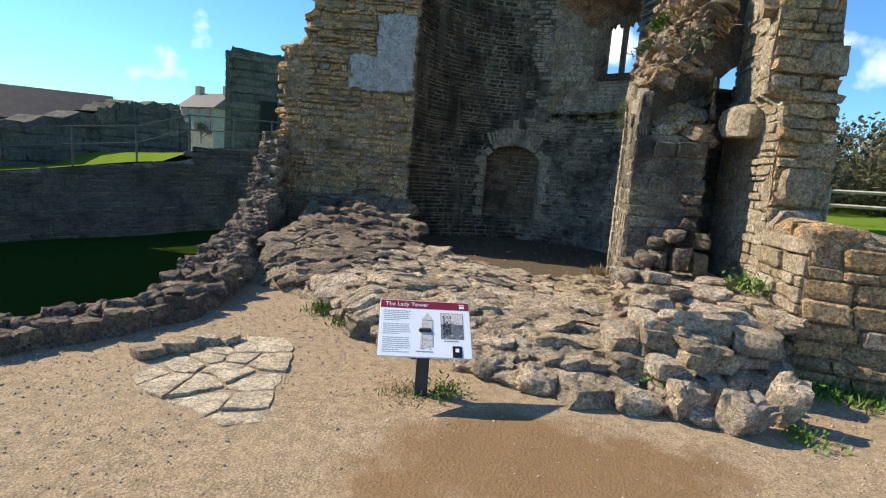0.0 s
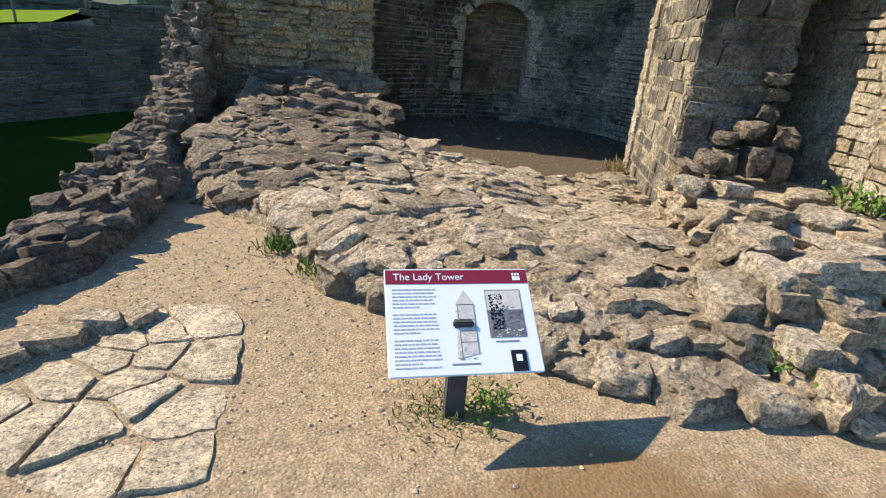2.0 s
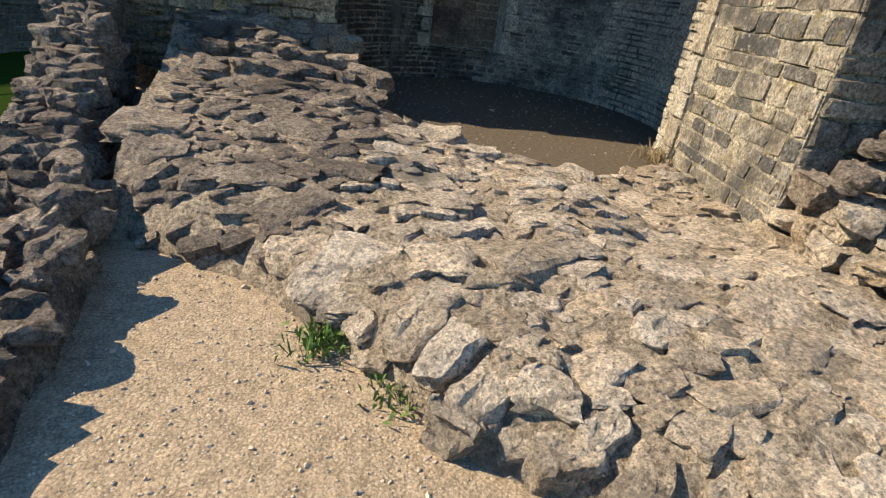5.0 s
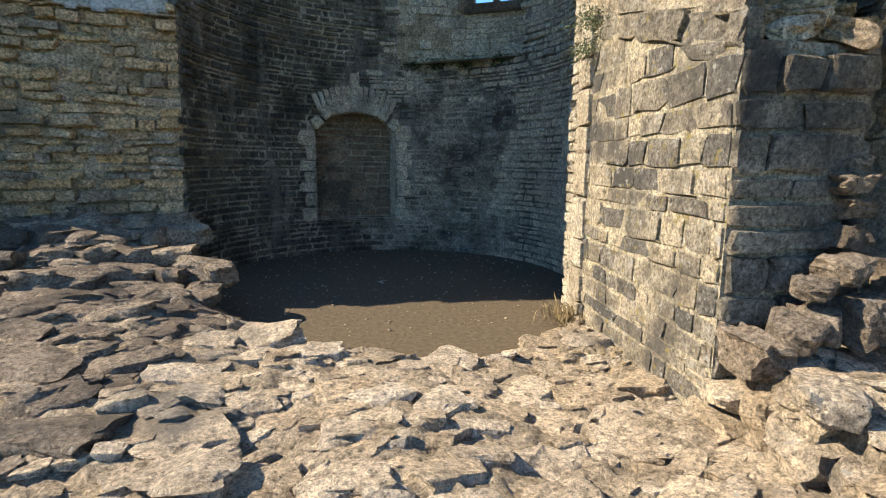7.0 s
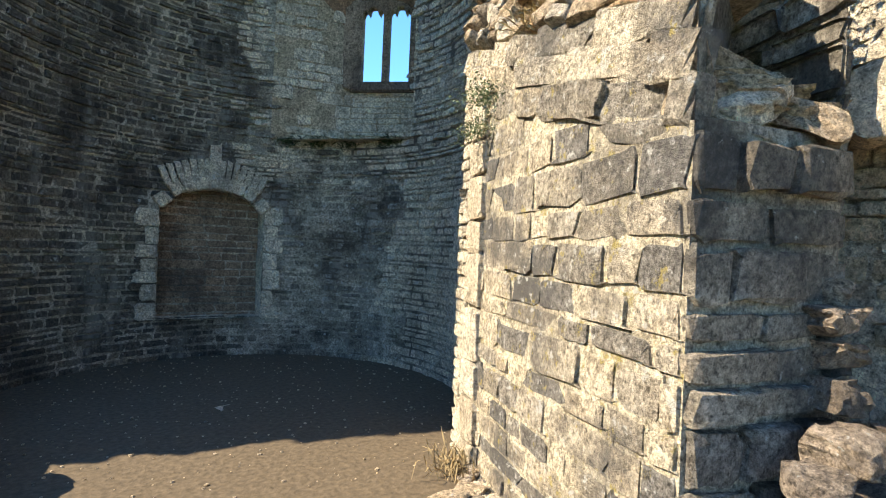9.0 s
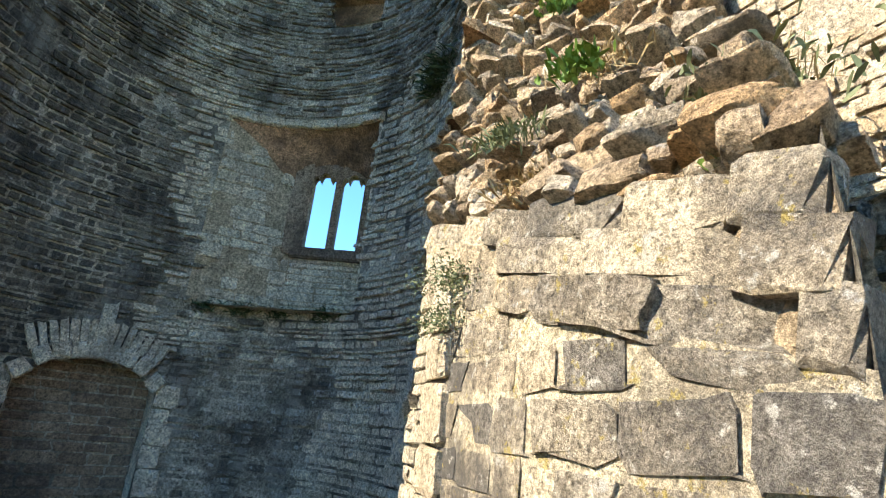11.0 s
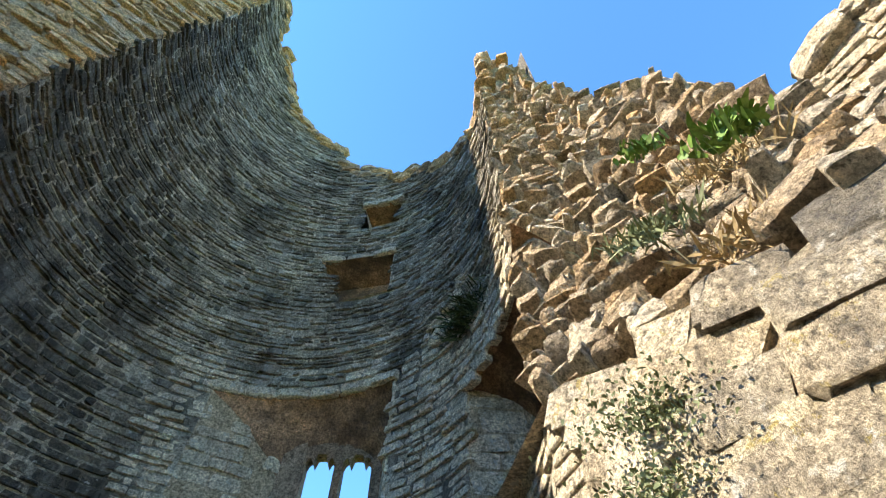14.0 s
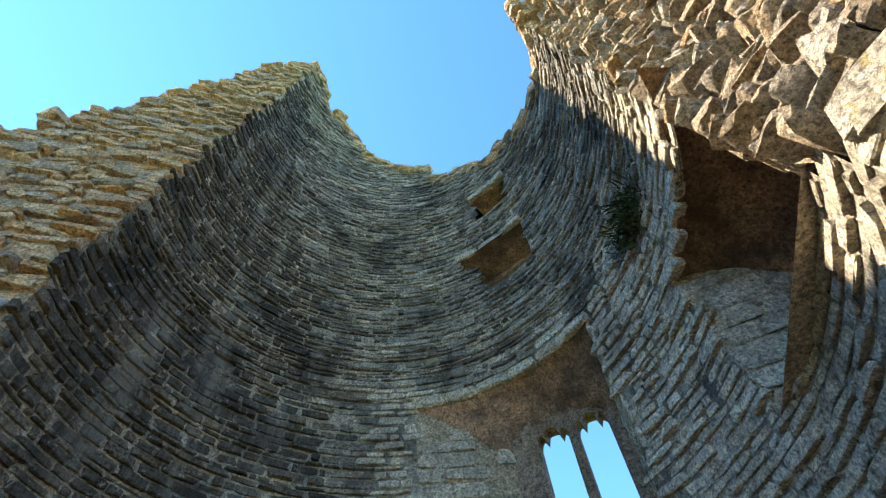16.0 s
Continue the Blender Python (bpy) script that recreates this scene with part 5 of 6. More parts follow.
def clip(poly, p, n):
    """The part of a polygon on the far side of the line through p with normal n."""
    out = []
    for a, b in zip(poly, poly[1:] + poly[:1]):
        da, db = (a - p).dot(n), (b - p).dot(n)
        if da <= 0:
            out.append(a)
        if da * db < 0:
            out.append(a.lerp(b, da / (da - db)))
    return out


for i, (x, y) in enumerate(SEEDS):
    c = Vector((x, y))
    poly = [Vector(p) for p in OUTLINE]
    for j, q in enumerate(SEEDS):
        if i != j and poly:
            q = Vector(q)
            n = (q - c).normalized()
            poly = clip(poly, (c + q) / 2 - n * rnd.uniform(0.004, 0.016), n)
    if len(poly) < 3:
        continue
    mid = sum(poly, Vector((0, 0))) / len(poly)
    fine = []
    for a, b in zip(poly, poly[1:] + poly[:1]):
        k = max(1, int((b - a).length / 0.05))
        for m in range(k):
            p = a.lerp(b, m / k)
            d = Vector((noise.noise(Vector((p.x * 14, p.y * 14, 1))), noise.noise(Vector((p.x * 14, p.y * 14, 8))))) * 0.018
            fine.append(p + d + (mid - p) * (0.045 if m == 0 else 0.015))
    bm = bmesh.new()
    h = 0.011 + rnd.uniform(-0.005, 0.006)
    topv = [bm.verts.new((p.x - mid.x, p.y - mid.y, h + rnd.uniform(-0.004, 0.002))) for p in fine]
    inn = [bm.verts.new(((p.x - mid.x) * 0.8, (p.y - mid.y) * 0.8, h + 0.003 + rnd.uniform(-0.002, 0.002))) for p in fine]
    low_ = [bm.verts.new(((p.x - mid.x) * 1.04, (p.y - mid.y) * 1.04, -0.04)) for p in fine]
    k = len(fine)
    bm.faces.new(inn)
    for m in range(k):
        bm.faces.new((topv[m], topv[(m + 1) % k], inn[(m + 1) % k], inn[m]))
        bm.faces.new((low_[m], low_[(m + 1) % k], topv[(m + 1) % k], topv[m]))
    bmesh.ops.recalc_face_normals(bm, faces=bm.faces[:])
    ob = part("flagstone", bm, mat_slab, patch)
    ob.matrix_world = pose(mid.x, mid.y, ground_height(mid.x, mid.y), rnd.gauss(0, 1.0), rnd.gauss(0, 1.0), 0)
out = []
for x, y, s in ((-1.75, 4.05, 0.2), (-1.86, 4.0, 0.15), (-1.62, 4.2, 0.17), (-1.45, 4.25, 0.14), (-1.9, 3.88, 0.16), (-1.72, 4.2, 0.13)):
    out.append((ROCKS, rnd.randrange(12), pose(x, y, 0.03, 0, 0, rnd.uniform(0, 90)) @ Matrix.Diagonal((s * 1.3, s, s * 0.6, 1))))
lay(out, mat_ledge, patch, "edge_stone", near=(-1.8, 4, 0), limit=20)

# ---- the information sign ----
sign = holder("information_sign", 0.10, 3.47, 0, "low lectern sign with white panel, maroon header and steel post", "sign", rz=3)
bm = box(bmesh.new(), -0.042, 0.042, -0.03, 0.03, -0.1, 0.47, 0.006)
part("post", bm, mat_steel, sign, "dark grey square steel post")
PW, PH = 0.615, 0.455
tilt = pose(0, 0.0, 0.47, 38, 0, 0)
bm = box(bmesh.new(), -PW / 2, PW / 2, -PH / 2, PH / 2, -0.012, 0.0, 0.004)
board = part("panel", bm, mat_white, sign, "white printed panel")
board.matrix_local = tilt
bm = box(bmesh.new(), -0.16, 0.16, -0.12, 0.12, -0.035, -0.0125, 0.004)
part("bracket", bm, mat_steel, sign).matrix_local = tilt


def print_on(name, x0, x1, y0, y1, material, lift=0.0016, label=""):
    """Flat print: x and y as shares of the panel, from its top left corner."""
    bm = bmesh.new()
    box(bm, -PW / 2 + x0 * PW, -PW / 2 + x1 * PW, PH / 2 - y1 * PH, PH / 2 - y0 * PH, 0.0004, lift)
    ob = part(name, bm, material, board, label)
    return ob


print_on("header_band", 0.006, 0.994, 0.015, 0.155, mat_maroon, label="maroon header band")
txt = bpy.data.curves.new("title", "FONT")
txt.body, txt.size, txt.extrude = "The Lady Tower", 0.044, 0.0006
tob = new("title", txt)
dg = bpy.context.evaluated_depsgraph_get()
tme = bpy.data.meshes.new_from_object(tob.evaluated_get(dg))
bpy.data.objects.remove(tob)
tme.materials.clear()
tme.materials.append(mat_white)
title = new("title", tme)
title.parent = board
title.matrix_local = pose(-PW / 2 + 0.035, PH / 2 - 0.053, 0.0024)
rnd = random.Random(121)
y = 0.20
line = 0
while y < 0.93:
    if line not in (6, 13):
        bm, x = bmesh.new(), 0.045
        stop = 0.34 - (0.12 if line in (5, 12, 20) else rnd.uniform(0, 0.015))
        while x < stop - 0.01:
            w = min(rnd.uniform(0.014, 0.05), stop - x)
            box(bm, -PW / 2 + x * PW, -PW / 2 + (x + w) * PW, PH / 2 - (y + 0.014) * PH, PH / 2 - (y + 0.003) * PH, 0.0004, 0.0014)
            x += w + 0.007
        part("text_line", bm, mat_ink_line, board)
    y += 0.034
    line += 1
# the reconstruction sketch: a tower with a pointed roof, drawn as plain shapes
bm = bmesh.new()
for pts in (((0.44, 0.86), (0.58, 0.82), (0.58, 0.36), (0.47, 0.36)), ((0.455, 0.37), (0.525, 0.22), (0.595, 0.37))):
    bm.faces.new([bm.verts.new((-PW / 2 + a * PW, PH / 2 - b * PH, 0.0016)) for a, b in pts])
part("sketch", bm, mat_ink_pale, board, "pale cutaway drawing of a tower")
for a, b, c, d in (((0.47, 0.36, 0.472, 0.86), (0.579, 0.36, 0.581, 0.82), (0.47, 0.36, 0.58, 0.364), (0.475, 0.50, 0.58, 0.504), (0.475, 0.61, 0.58, 0.614), (0.475, 0.71, 0.58, 0.714), (0.455, 0.86, 0.47, 0.864))):
    print_on("sketch_line", a, c, b, d, mat_ink, 0.0028)
rnd = random.Random(123)
bm = bmesh.new()
for k in range(70):
    a, b = rnd.uniform(0.45, 0.585), rnd.uniform(0.38, 0.86)
    box(bm, -PW / 2 + a * PW, -PW / 2 + (a + rnd.uniform(0.004, 0.014)) * PW, PH / 2 - (b + 0.006) * PH, PH / 2 - b * PH, 0.0005, 0.0022)
tagged(part("sketch_shading", bm, mat_ink_line, board), kind="stuff")
print_on("photograph", 0.67, 0.92, 0.22, 0.68, mat_ink_dark, label="black and white photograph of the ruin")
print_on("photograph_sky", 0.675, 0.915, 0.23, 0.42, mat_ink_pale, 0.0022)
for name, count, x0, x1, y0, y1, shade in (("photograph_tree", 170, 0.69, 0.78, 0.26, 0.6, mat_black), ("photograph_ruin", 70, 0.78, 0.88, 0.36, 0.6, mat_ink), ("photograph_ground", 20, 0.68, 0.9, 0.6, 0.67, mat_ink_pale)):
    bm = bmesh.new()
    for k in range(count):
        a, b, q = rnd.uniform(x0, x1), rnd.uniform(y0, y1), rnd.uniform(0.005, 0.014)
        box(bm, -PW / 2 + a * PW, -PW / 2 + (a + q) * PW, PH / 2 - (b + q) * PH, PH / 2 - b * PH, 0.0008, rnd.uniform(0.0024, 0.003))
    tagged(part(name, bm, shade, board), kind="stuff")
print_on("caption", 0.70, 0.86, 0.71, 0.722, mat_ink)
print_on("caption", 0.40, 0.58, 0.90, 0.912, mat_ink)
print_on("device_mark", 0.79, 0.89, 0.80, 0.985, mat_black, 0.004, "small black square label")
print_on("device_mark_inset", 0.82, 0.86, 0.84, 0.9, mat_white, 0.005)
for k in range(3):
    print_on("crest", 0.885 + k * 0.02, 0.899 + k * 0.02, 0.05, 0.075, mat_white, 0.003)
print_on("crest", 0.885, 0.94, 0.085, 0.125, mat_white, 0.003)


# ---- plants ----
def tuft(name, x, y, z, size, count, material, seed, label, category, up=0.8, leaf=(0.012, 0.14), normal=(0, 0, 1), blunt=0.0):
    """A clump of separate bent blades or leaves."""
    r = random.Random(seed)
    v, f = [], []
    n = Vector(normal).normalized()
    for _ in range(count):
        d = (Vector((r.gauss(0, 1), r.gauss(0, 1), r.gauss(0, 0.5))) + n * up * 2 + Vector((0, 0, 0.5))).normalized()
        o = Vector((r.gauss(0, 1), r.gauss(0, 1), r.gauss(0, 0.6)))
        o = (o - n * o.dot(n) * 0.8) * size * 0.35 + n * abs(r.gauss(0, 0.2)) * size * (1 if blunt else 0)
        w, ln = leaf[0] * r.uniform(0.6, 1.3), leaf[1] * r.uniform(0.5, 1.25)
        s = d.cross(Vector((r.gauss(0, 1), r.gauss(0, 1), r.gauss(0, 1)))).normalized() * w
        b = len(v)
        tip = o + d * ln + Vector((0, 0, -ln * r.uniform(0.05, 0.4)))
        mid = o + d * ln * 0.55
        v += [o - s * 0.4, o + s * 0.4, mid + s, mid - s, tip + s * blunt, tip - s * blunt]
        f += [(b, b + 1, b + 2, b + 3), (b + 3, b + 2, b + 4, b + 5)]
    ob = mesh_ob(name, v, f, material)
    ob.location = (x, y, z)
    return tagged(ob, label, category, kind="stuff")


tuft("grass_tuft", 0.05, 3.5, 0, 0.24, 190, mat_leaf, 1, "grass and weeds growing round the sign post", "grass", 0.8, (0.004, 0.05))
tuft("grass_tuft", 0.27, 3.48, 0, 0.2, 240, mat_leaf, 2, "low green weeds growing by the sign post", "grass", 0.5, (0.007, 0.035), blunt=0.6)
tuft("grass_tuft", 0.0, 3.42, 0, 0.36, 180, mat_dry, 3, "dry yellowed grass round the sign post", "grass", 0.6, (0.003, 0.045))
tuft("grass_tuft", -0.88, 5.28, 0.02, 0.22, 160, mat_leaf, 4, "bright grass tuft at the foot of the footing", "grass", 1.0, (0.007, 0.12))
tuft("grass_tuft", -0.62, 4.9, 0.02, 0.2, 110, mat_leaf, 5, "thin grass along the foot of the footing", "grass", 0.8, (0.007, 0.07))
tuft("grass_tuft", 1.75, 3.62, 0.16, 0.2, 120, mat_leaf, 6, "green weeds between footing stones", "weed", 0.8, (0.012, 0.06), blunt=0.5)
tuft("grass_tuft", 2.55, 3.12, 0.0, 0.25, 120, mat_leaf, 7, "grass growing beside a fallen stone", "grass", 0.8, (0.008, 0.07))
for k, (x, y) in enumerate(((3.25, 3.95), (3.5, 3.8), (3.8, 3.66), (4.2, 3.5))):
    tuft("grass_tuft", x, y, 0.0, 0.36, 220, mat_leaf, 8 + k, "rough grass along the foot of the low wall", "grass", 0.9, (0.009, 0.11))
tuft("grass_tuft", 3.15, 4.75, 0.62, 0.3, 160, mat_leaf, 15, "green weeds where platform meets the low wall", "weed", 0.7, (0.012, 0.09), blunt=0.3)
tuft("dry_grass", 2.85, 7.75, 0.14, 0.28, 200, mat_dry, 16, "dry grass at the inner foot of the pier", "grass", 0.9, (0.006, 0.2))
tuft("dry_grass", 2.5, 6.9, 0.16, 0.3, 120, mat_dry, 17, "dry moss and grass along the pier foot", "grass", 0.5, (0.008, 0.06))
FACE = (-0.9, -0.2, 0.5)
tuft("hanging_weed", 2.9, 7.62, 2.62, 0.3, 900, mat_grey_leaf, 21, "bushy grey green weed hanging from the pier head", "weed", 0.4, (0.005, 0.022), FACE, 0.8)
tuft("hanging_weed", 2.86, 7.7, 2.4, 0.2, 420, mat_grey_leaf, 22, "bushy grey green weed hanging from the pier head", "weed", 0.4, (0.005, 0.022), FACE, 0.8)
tuft("broad_leaf_plant", 2.95, 6.95, 3.58, 0.2, 130, mat_leaf, 23, "bright broad leaved plant in the torn wall", "plant", 0.8, (0.016, 0.10), FACE, 0.3)
tuft("broad_leaf_plant", 3.2, 7.25, 4.35, 0.16, 90, mat_leaf, 24, "bright broad leaved plant in the torn wall", "plant", 0.8, (0.014, 0.08), FACE, 0.3)
tuft("broad_leaf_plant", 2.72, 6.2, 2.72, 0.14, 50, mat_leaf, 25, "small bright weed on the ledge", "plant", 0.8, (0.02, 0.09), FACE, 0.3)
tuft("silver_weed", 2.95, 7.4, 3.4, 0.26, 220, mat_grey_leaf, 26, "silvery bushy weed among the torn stones", "weed", 0.6, (0.007, 0.11), FACE)
tuft("dry_weed", 2.88, 7.1, 3.0, 0.26, 200, mat_dry, 27, "dry brown weed among the torn stones", "weed", 0.6, (0.006, 0.12), FACE)
tuft("dry_weed", 3.15, 7.0, 3.75, 0.3, 200, mat_dry, 28, "dry brown stems among the torn stones", "weed", 0.6, (0.005, 0.16), FACE)
tuft("dry_weed", 3.3, 6.35, 3.35, 0.4, 260, mat_dry, 29, "dry brown stems on the upper ledge", "weed", 0.7, (0.005, 0.18), FACE)
tuft("grey_weed", 3.05, 6.25, 3.15, 0.4, 260, mat_grey_leaf, 30, "grey green weeds on the upper ledge", "weed", 0.6, (0.01, 0.09), FACE, 0.4)
p = ring(-13.5, R - 0.03, 5.5)
tuft("wall_fern", p.x, p.y, p.z, 0.45, 420, mat_dark_leaf, 31, "dark tufted fern growing on the tower wall", "fern", 0.5, (0.009, 0.16), (-0.97, 0.2, -0.2))
for k, a in enumerate((62, 40, 24, 52)):
    p = ring(a, R - 0.02, 2.97)
    tuft("wall_weed", p.x, p.y, p.z, 0.2, 120, mat_dark_leaf, 33 + k, "dark weed hanging below the window recess", "weed", 0.3, (0.008, 0.09), (-math.cos(radians(a)), -math.sin(radians(a)), 0.2))

# ---- moat wall, terrace and far castle walls ----
moat = tagged(new("wall_moat"), "long rubble retaining wall above the moat lawn", "retaining wall", kind="structure")
M0, M2 = (-14.5, 2.3), (-3.0, 21.1)


def moat_top(u):
    return lerp_table(u, [(0, 0.0), (10.8, 0.81), (13, 1.08), (15.3, 1.32), (15.4, 1.68), (18.4, 1.87), (22, 2.0)])


surf, length = straight(M0, M2)
v = []
for j in range(2):
    for i in range(60):
        u = length * i / 59
        p, n = surf(u, -0.9 if j == 0 else moat_top(u))
        v.append(p)
mesh_ob("mortar", v, grid(60, 2), mat_mortar_dark, moat)
st = courses(surf, length, -0.75, 2.3, lambda u, z: z < moat_top(u) - 0.03, random.Random(131), (0.09, 0.18), (0.2, 0.6), (0.02, 0.06))
lay(st, mat_moat, moat, near=(-7, 14, 0.3), limit=300)
v = []
d = Vector((*M2, 0)) - Vector((*M0, 0))
side = Vector((-d.y, d.x, 0)).normalized()
for j in range(12):
    for i in range(40):
        u = length * 1.6 * i / 39
        q = j / 11
        p = Vector((*M0, 0)) + d.normalized() * u + side * (0.02 + 40 * q * q)
        v.append(up(p, moat_top(min(u, length)) + 0.02 - 1.1 * q + 0.04 * noise.noise(p * 0.6)))
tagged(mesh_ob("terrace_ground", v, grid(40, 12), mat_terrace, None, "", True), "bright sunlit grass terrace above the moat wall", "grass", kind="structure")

rails = holder("handrail_fence", -7, 17, 1.5, "thin dark metal railing along the terrace edge", "railing")
for k in range(13):
    u = 3.2 + k * 1.55
    p = Vector((*M0, 0)) + d.normalized() * u + side * 0.5
    q = p + d.normalized() * 1.55
    z0, z1 = moat_top(u), moat_top(u + 1.55)
    part("post", tube(bmesh.new(), up(p, z0 - 0.1), up(p, z0 + 0.95), 0.025, 0.025), mat_rail, rails).matrix_parent_inverse = rails.matrix_world.inverted()
    for h in (0.92, 0.5):
        part("rail", tube(bmesh.new(), up(p, z0 + h), up(q, z1 + h), 0.018, 0.018), mat_rail, rails).matrix_parent_inverse = rails.matrix_world.inverted()


def far_wall(name, label, pts, tops, base, material, thick, seed, hs=(0.25, 0.45), ws=(0.4, 1.0)):
    w = tagged(new(name), label, "castle wall", kind="structure")
    for (a, b), (t0, t1) in zip(zip(pts, pts[1:]), zip(tops, tops[1:])):
        surf, length = straight(a, b)
        n = surf(0, 0)[1]
        k = max(6, int(length / 0.6))
        v = []
        rr = random.Random(seed)
        for i in range(k):
            z = t0 + (t1 - t0) * i / (k - 1) + rr.uniform(-0.12, 0.12)
            p, _ = surf(length * i / (k - 1), 0)
            v += [up(p, base), up(p, z), up(p - n * thick, z), up(p - n * thick, base)]
        mesh_ob("core", v, [(4 * i + c, 4 * i + 4 + c, 4 * i + 5 + c, 4 * i + 1 + c) for i in range(k - 1) for c in range(3)], material, w)
        st = courses(surf, length, base, max(t0, t1), lambda u, z: z < t0 + (t1 - t0) * u / length - 0.1, random.Random(seed + 1), hs, ws, (0.03, 0.09))
        lay(st, material, w)
    return w


far_wall("wall_curtain", "ruined curtain wall of dark stone on the terrace", [(-17.4, 9.0), (-12.2, 16), (-11.6, 19.6), (-11.4, 20.6), (-11.2, 21.4), (-10.2, 22.8), (-9.9, 23.2)], [1.7, 1.95, 2.75, 3.2, 3.35, 3.5, 2.2], 0.2, mat_far, 0.9, 141)
# unseen wall, added to throw its shadow over the moat lawn
far_wall("wall_court_side", "added unseen plain wall that shades the moat lawn", [(-17.5, 2.0), (-17.5, 16.5)], [11.5, 11.5], -1.0, mat_far, 1.0, 145, (0.4, 0.6), (0.8, 1.6))
stump = far_wall("wall_gate_tower", "ruined square tower with a dark doorway", [(-9.5, 26.0), (-9.2, 26.0), (-7.1, 26.6), (-4.0, 27.4)], [6.2, 6.6, 6.5, 6.3], 1.2, mat_far, 2.0, 142)
# solid box, its near-black colour stands for the shade of the opening
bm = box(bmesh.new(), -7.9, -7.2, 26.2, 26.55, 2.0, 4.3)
part("doorway", bm, mat_opening_shade, stump, "open doorway as a solid box painted with its shade")


def house(x, y, z, w, dpt, h, rz, label, wall, roof, chimneys=2, wins=3):
    ho = holder("house", x, y, z, label, "house", rz=rz)
    part("wall", box(bmesh.new(), -w / 2, w / 2, -dpt / 2, dpt / 2, -3, h), wall, ho)
    bm = bmesh.new()
    e, rh = 0.4, dpt * 0.42
    vs = [bm.verts.new(q) for q in ((-w / 2 - e, -dpt / 2 - e, h), (w / 2 + e, -dpt / 2 - e, h), (w / 2 + e, dpt / 2 + e, h), (-w / 2 - e, dpt / 2 + e, h), (-w / 2 - e, 0, h + rh), (w / 2 + e, 0, h + rh))]
    for q in ((0, 1, 5, 4), (2, 3, 4, 5), (1, 2, 5), (3, 0, 4), (3, 2, 1, 0)):
        bm.faces.new([vs[k] for k in q])
    part("roof", bm, roof, ho)
    for k in range(chimneys):
        cx = (-w / 2 + 0.5) if k == 0 else (w / 2 - 0.5)
        part("chimney", box(bmesh.new(), cx - 0.4, cx + 0.4, -0.4, 0.4, h + rh - 0.6, h + rh + 0.9), wall, ho)
    for k in range(wins):
        cx = -w / 2 + w * (k + 0.5) / wins
        for zz in (0.4, 1.9):
            part("window", box(bmesh.new(), cx - 0.45, cx + 0.45, -dpt / 2 - 0.04, -dpt / 2 + 0.1, zz, zz + 1.1), mat_glass, ho)


house(-27.5, 71, 4.2, 6.0, 5.0, 3.2, -28, "stone house with dark roof and two chimneys", mat_house, mat_roof)
house(-43, 55, 1.6, 20, 8, 2.0, 22, "long low dark barn roof beyond the wall", mat_barn, mat_barn, 0, 0)


def tree(name, x, y, z, height, seed, label, leafy=0, twig=None, spread=1.0):
    """A tree of tapered, forking limbs; leafy: clumps of small leaves at the twig ends."""
    r = random.Random(seed)
    t = holder(name, x, y, z, label, "tree")
    bm, ends = bmesh.new(), []

    def limb(a, d, ln, rad, depth):
        b = a + d * ln
        tube(bm, a, b, rad, rad * 0.68, 5 if depth < 2 else 3)
        if depth == 5 or rad < 0.008:
            ends.append(b)
            return
        for _ in range(3 if depth > 0 else 5):
            nd = (d + Vector((r.gauss(0, 0.5), r.gauss(0, 0.5), r.gauss(0.12, 0.32))) * spread).normalized()
            limb(b - d * ln * r.uniform(0, 0.4), nd, ln * r.uniform(0.6, 0.85), rad * 0.6, depth + 1)
    limb(Vector((0, 0, -0.5)), Vector((r.gauss(0, 0.05), r.gauss(0, 0.05), 1)).normalized(), height * 0.26, height * 0.022, 0)
    part("trunk", bm, twig or mat_bark, t)
    if leafy:
        v, f = [], []
        for e in ends:
            for _ in range(leafy):
                c = e + Vector((r.gauss(0, 1), r.gauss(0, 1), r.gauss(0, 1))) * height * 0.04
                s = height * r.uniform(0.008, 0.018)
                a1_, a2_ = Vector((r.gauss(0, 1), r.gauss(0, 1), r.gauss(0, 1))).normalized() * s, Vector((r.gauss(0, 1), r.gauss(0, 1), r.gauss(0, 1))).normalized() * s
                b = len(v)
                v += [c - a1_, c + a2_, c + a1_, c - a2_]
                f.append((b, b + 1, b + 2, b + 3))
        tagged(mesh_ob("crown", v, f, mat_hedge, t), kind="stuff")
    return t


tree("bare_tree", -34, 60, 2.6, 7.0, 3, "bare winter tree beyond the castle wall")
tree("small_tree", -27, 66, 3.4, 3.5, 4, "small budding tree in front of the house", 4)

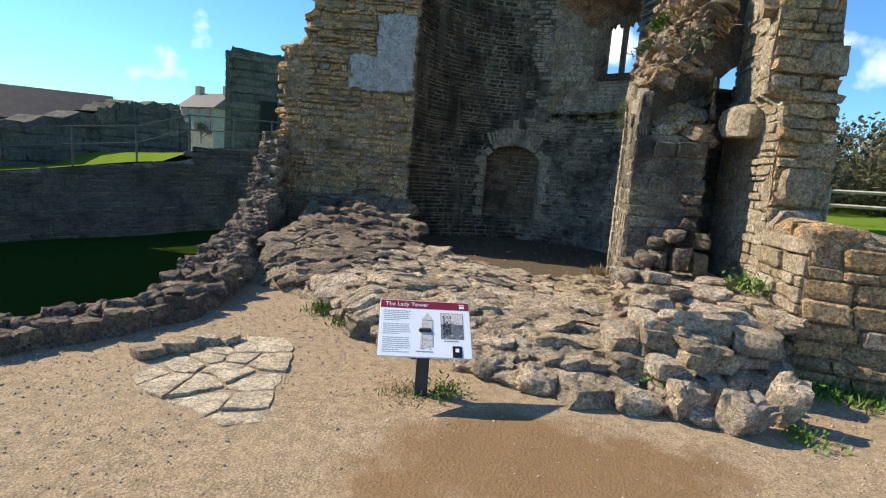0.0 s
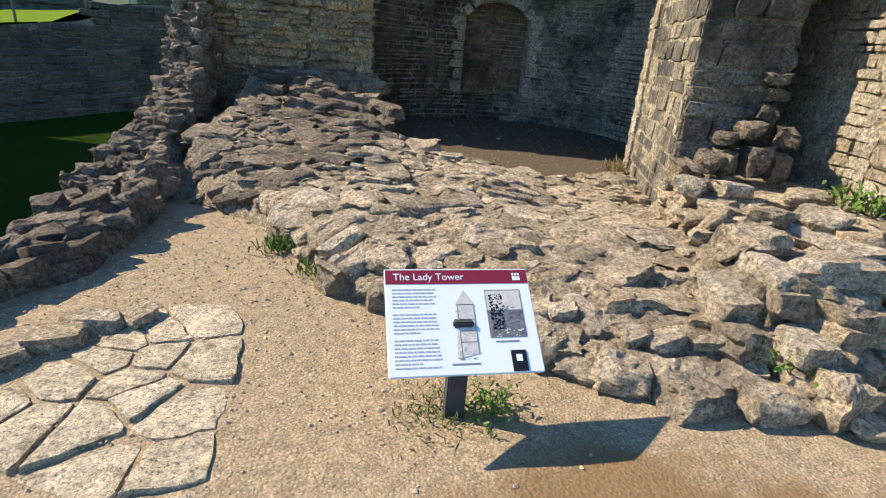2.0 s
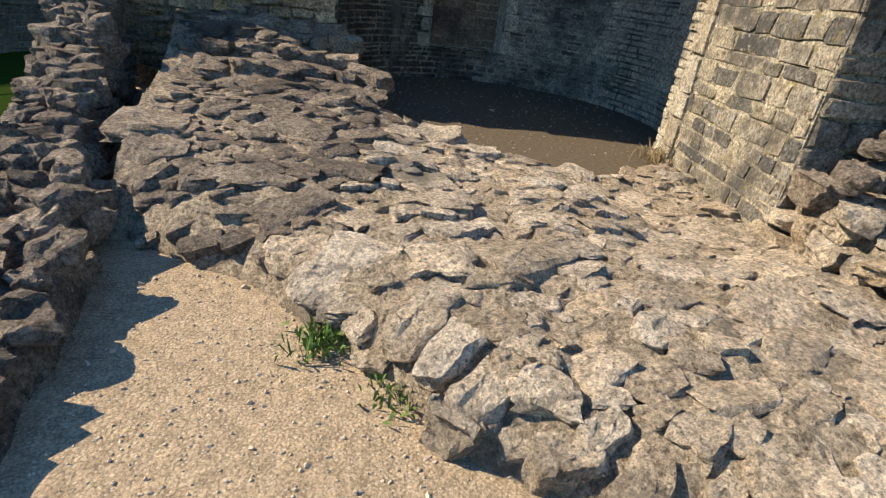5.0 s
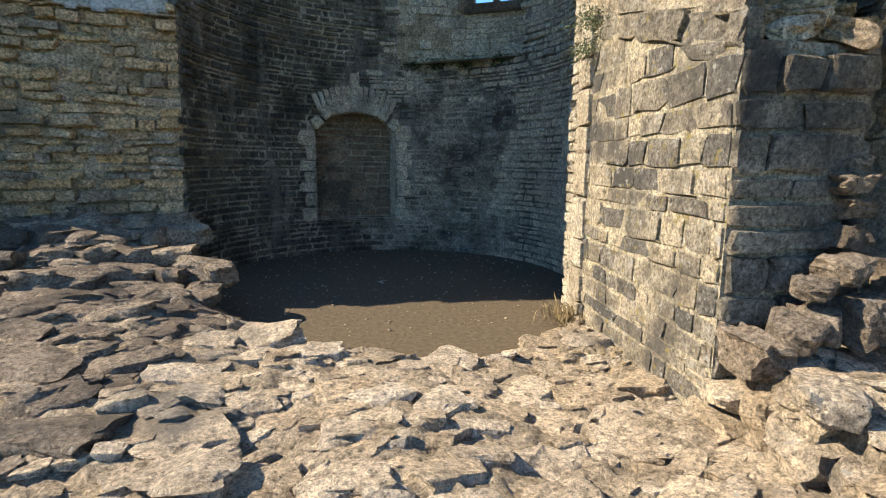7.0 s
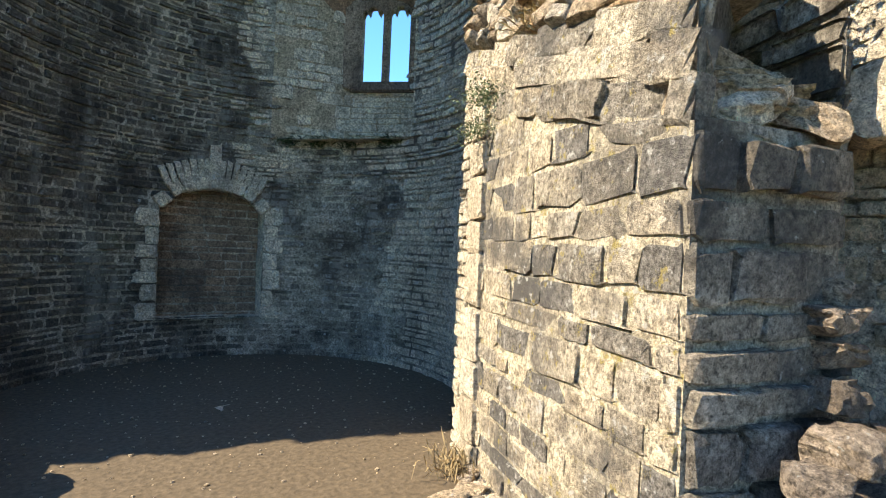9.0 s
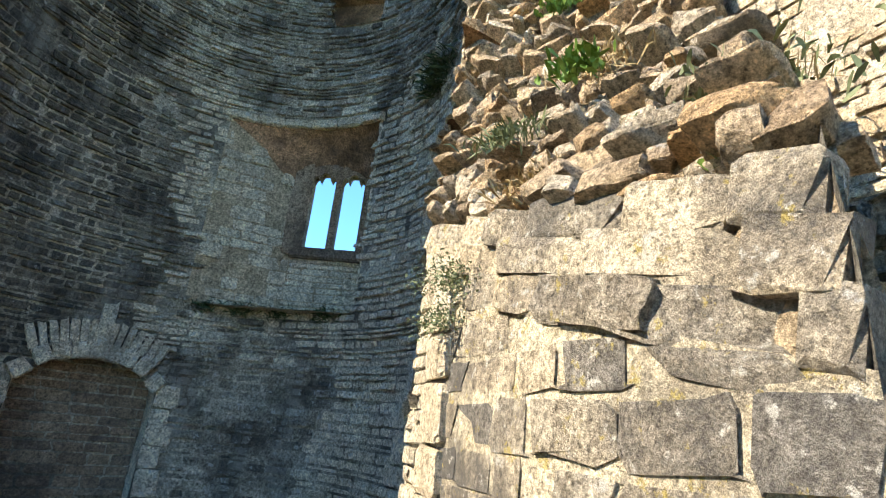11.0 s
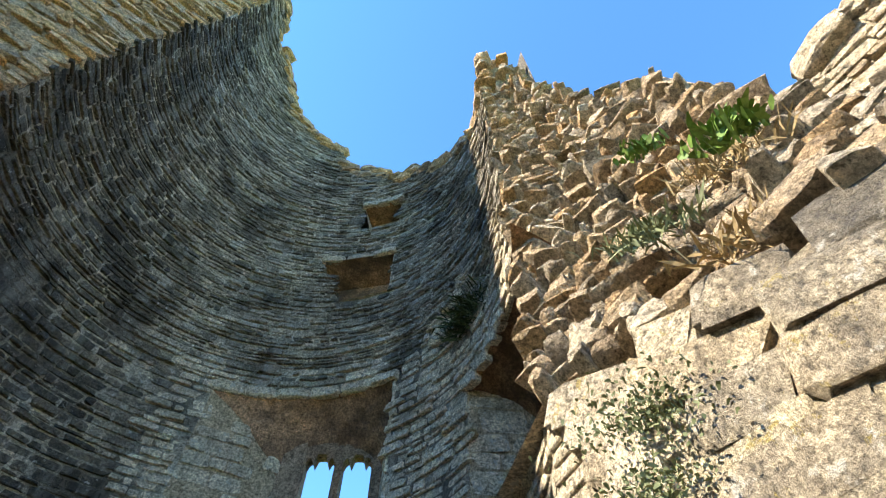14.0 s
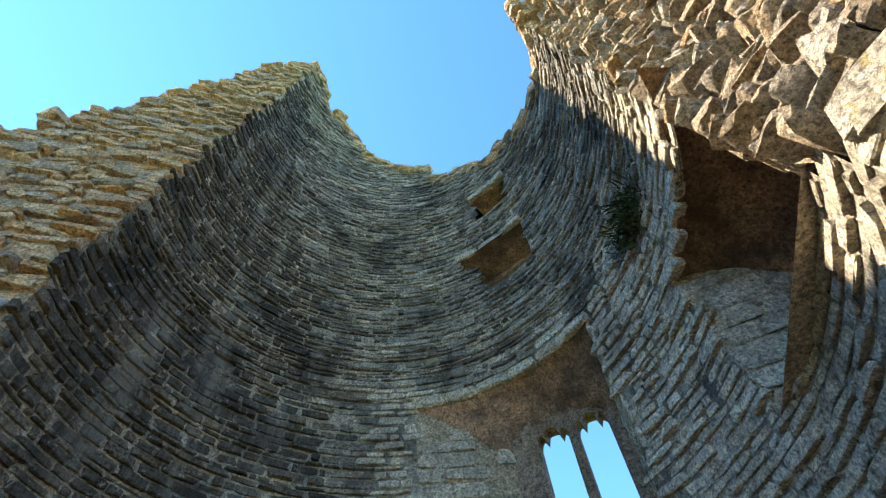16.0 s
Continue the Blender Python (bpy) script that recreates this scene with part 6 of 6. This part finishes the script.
# the bank, fence and wooded slope on the other side
v = []
for j in range(30):
    for i in range(30):
        x, y = 3.9 + 36 * (i / 29) ** 1.5, 2.4 + 48 * (j / 29) ** 1.4
        inner_edge = 3.9 + max(0, (4.8 - y)) * 1.6 if y < 6.2 or y > 13.6 else 5.1
        z = 0.95 + 0.02 * (x - 4) + 0.15 * max(0, x - 14) + 0.05 * noise.noise(Vector((x * 0.4, y * 0.4, 2)))
        v.append((max(x, inner_edge + 0.02 * i), y, z if y > 3.6 or x > 7 else min(z, 1.0)))
tagged(mesh_ob("bank_ground", v, grid(30, 30), mat_terrace, None, "", True), "grassy bank behind the low wall", "grass", kind="structure")
fence = holder("timber_fence", 9, 10, 1, "weathered timber post and rail fence on the bank", "fence")
F0, F1 = Vector((8.2, 12.6, 0)), Vector((12.8, 9.0, 0))
bank_z = lambda p: 0.95 + 0.02 * (p.x - 4) + 0.15 * max(0, p.x - 14)
for k in range(5):
    p = F0.lerp(F1, k / 4)
    z = bank_z(p)
    part("post", box(bmesh.new(), p.x - 0.05, p.x + 0.05, p.y - 0.05, p.y + 0.05, z - 0.2, z + 0.85, 0.01), mat_timber, fence).matrix_parent_inverse = fence.matrix_world.inverted()
    if k < 4:
        q = F0.lerp(F1, (k + 1) / 4)
        for h in (0.74, 0.42):
            part("rail", tube(bmesh.new(), up(p, z + h), up(q, bank_z(q) + h), 0.045, 0.045, 5), mat_timber, fence).matrix_parent_inverse = fence.matrix_world.inverted()
rnd = random.Random(151)
kinds = [tree("bare_tree", 19.5, 23, 1.6, 6.0, 160, "bare budding tree on the wooded bank", 2, mat_twig, 1.15), tree("bare_tree", 22, 21, 2.0, 5.0, 161, "bare budding tree on the wooded bank", 1, mat_twig, 1.15),
         tree("shrub", 15.5, 18.5, 0.8, 3.4, 181, "dense scrubby bush on the wooded bank", 7, mat_twig, 1.5), tree("shrub", 17, 17.2, 1.0, 2.8, 182, "dense scrubby bush on the wooded bank", 7, mat_twig, 1.5)]
for k in range(34):
    az, dist = radians(rnd.uniform(31, 52)), rnd.uniform(21, 33)
    x, y = dist * math.sin(az), dist * math.cos(az)
    copy_thing(kinds[k % 4], pose(x, y, 0.75 + 0.13 * max(0, x - 14), 0, 0, rnd.uniform(0, 360)))
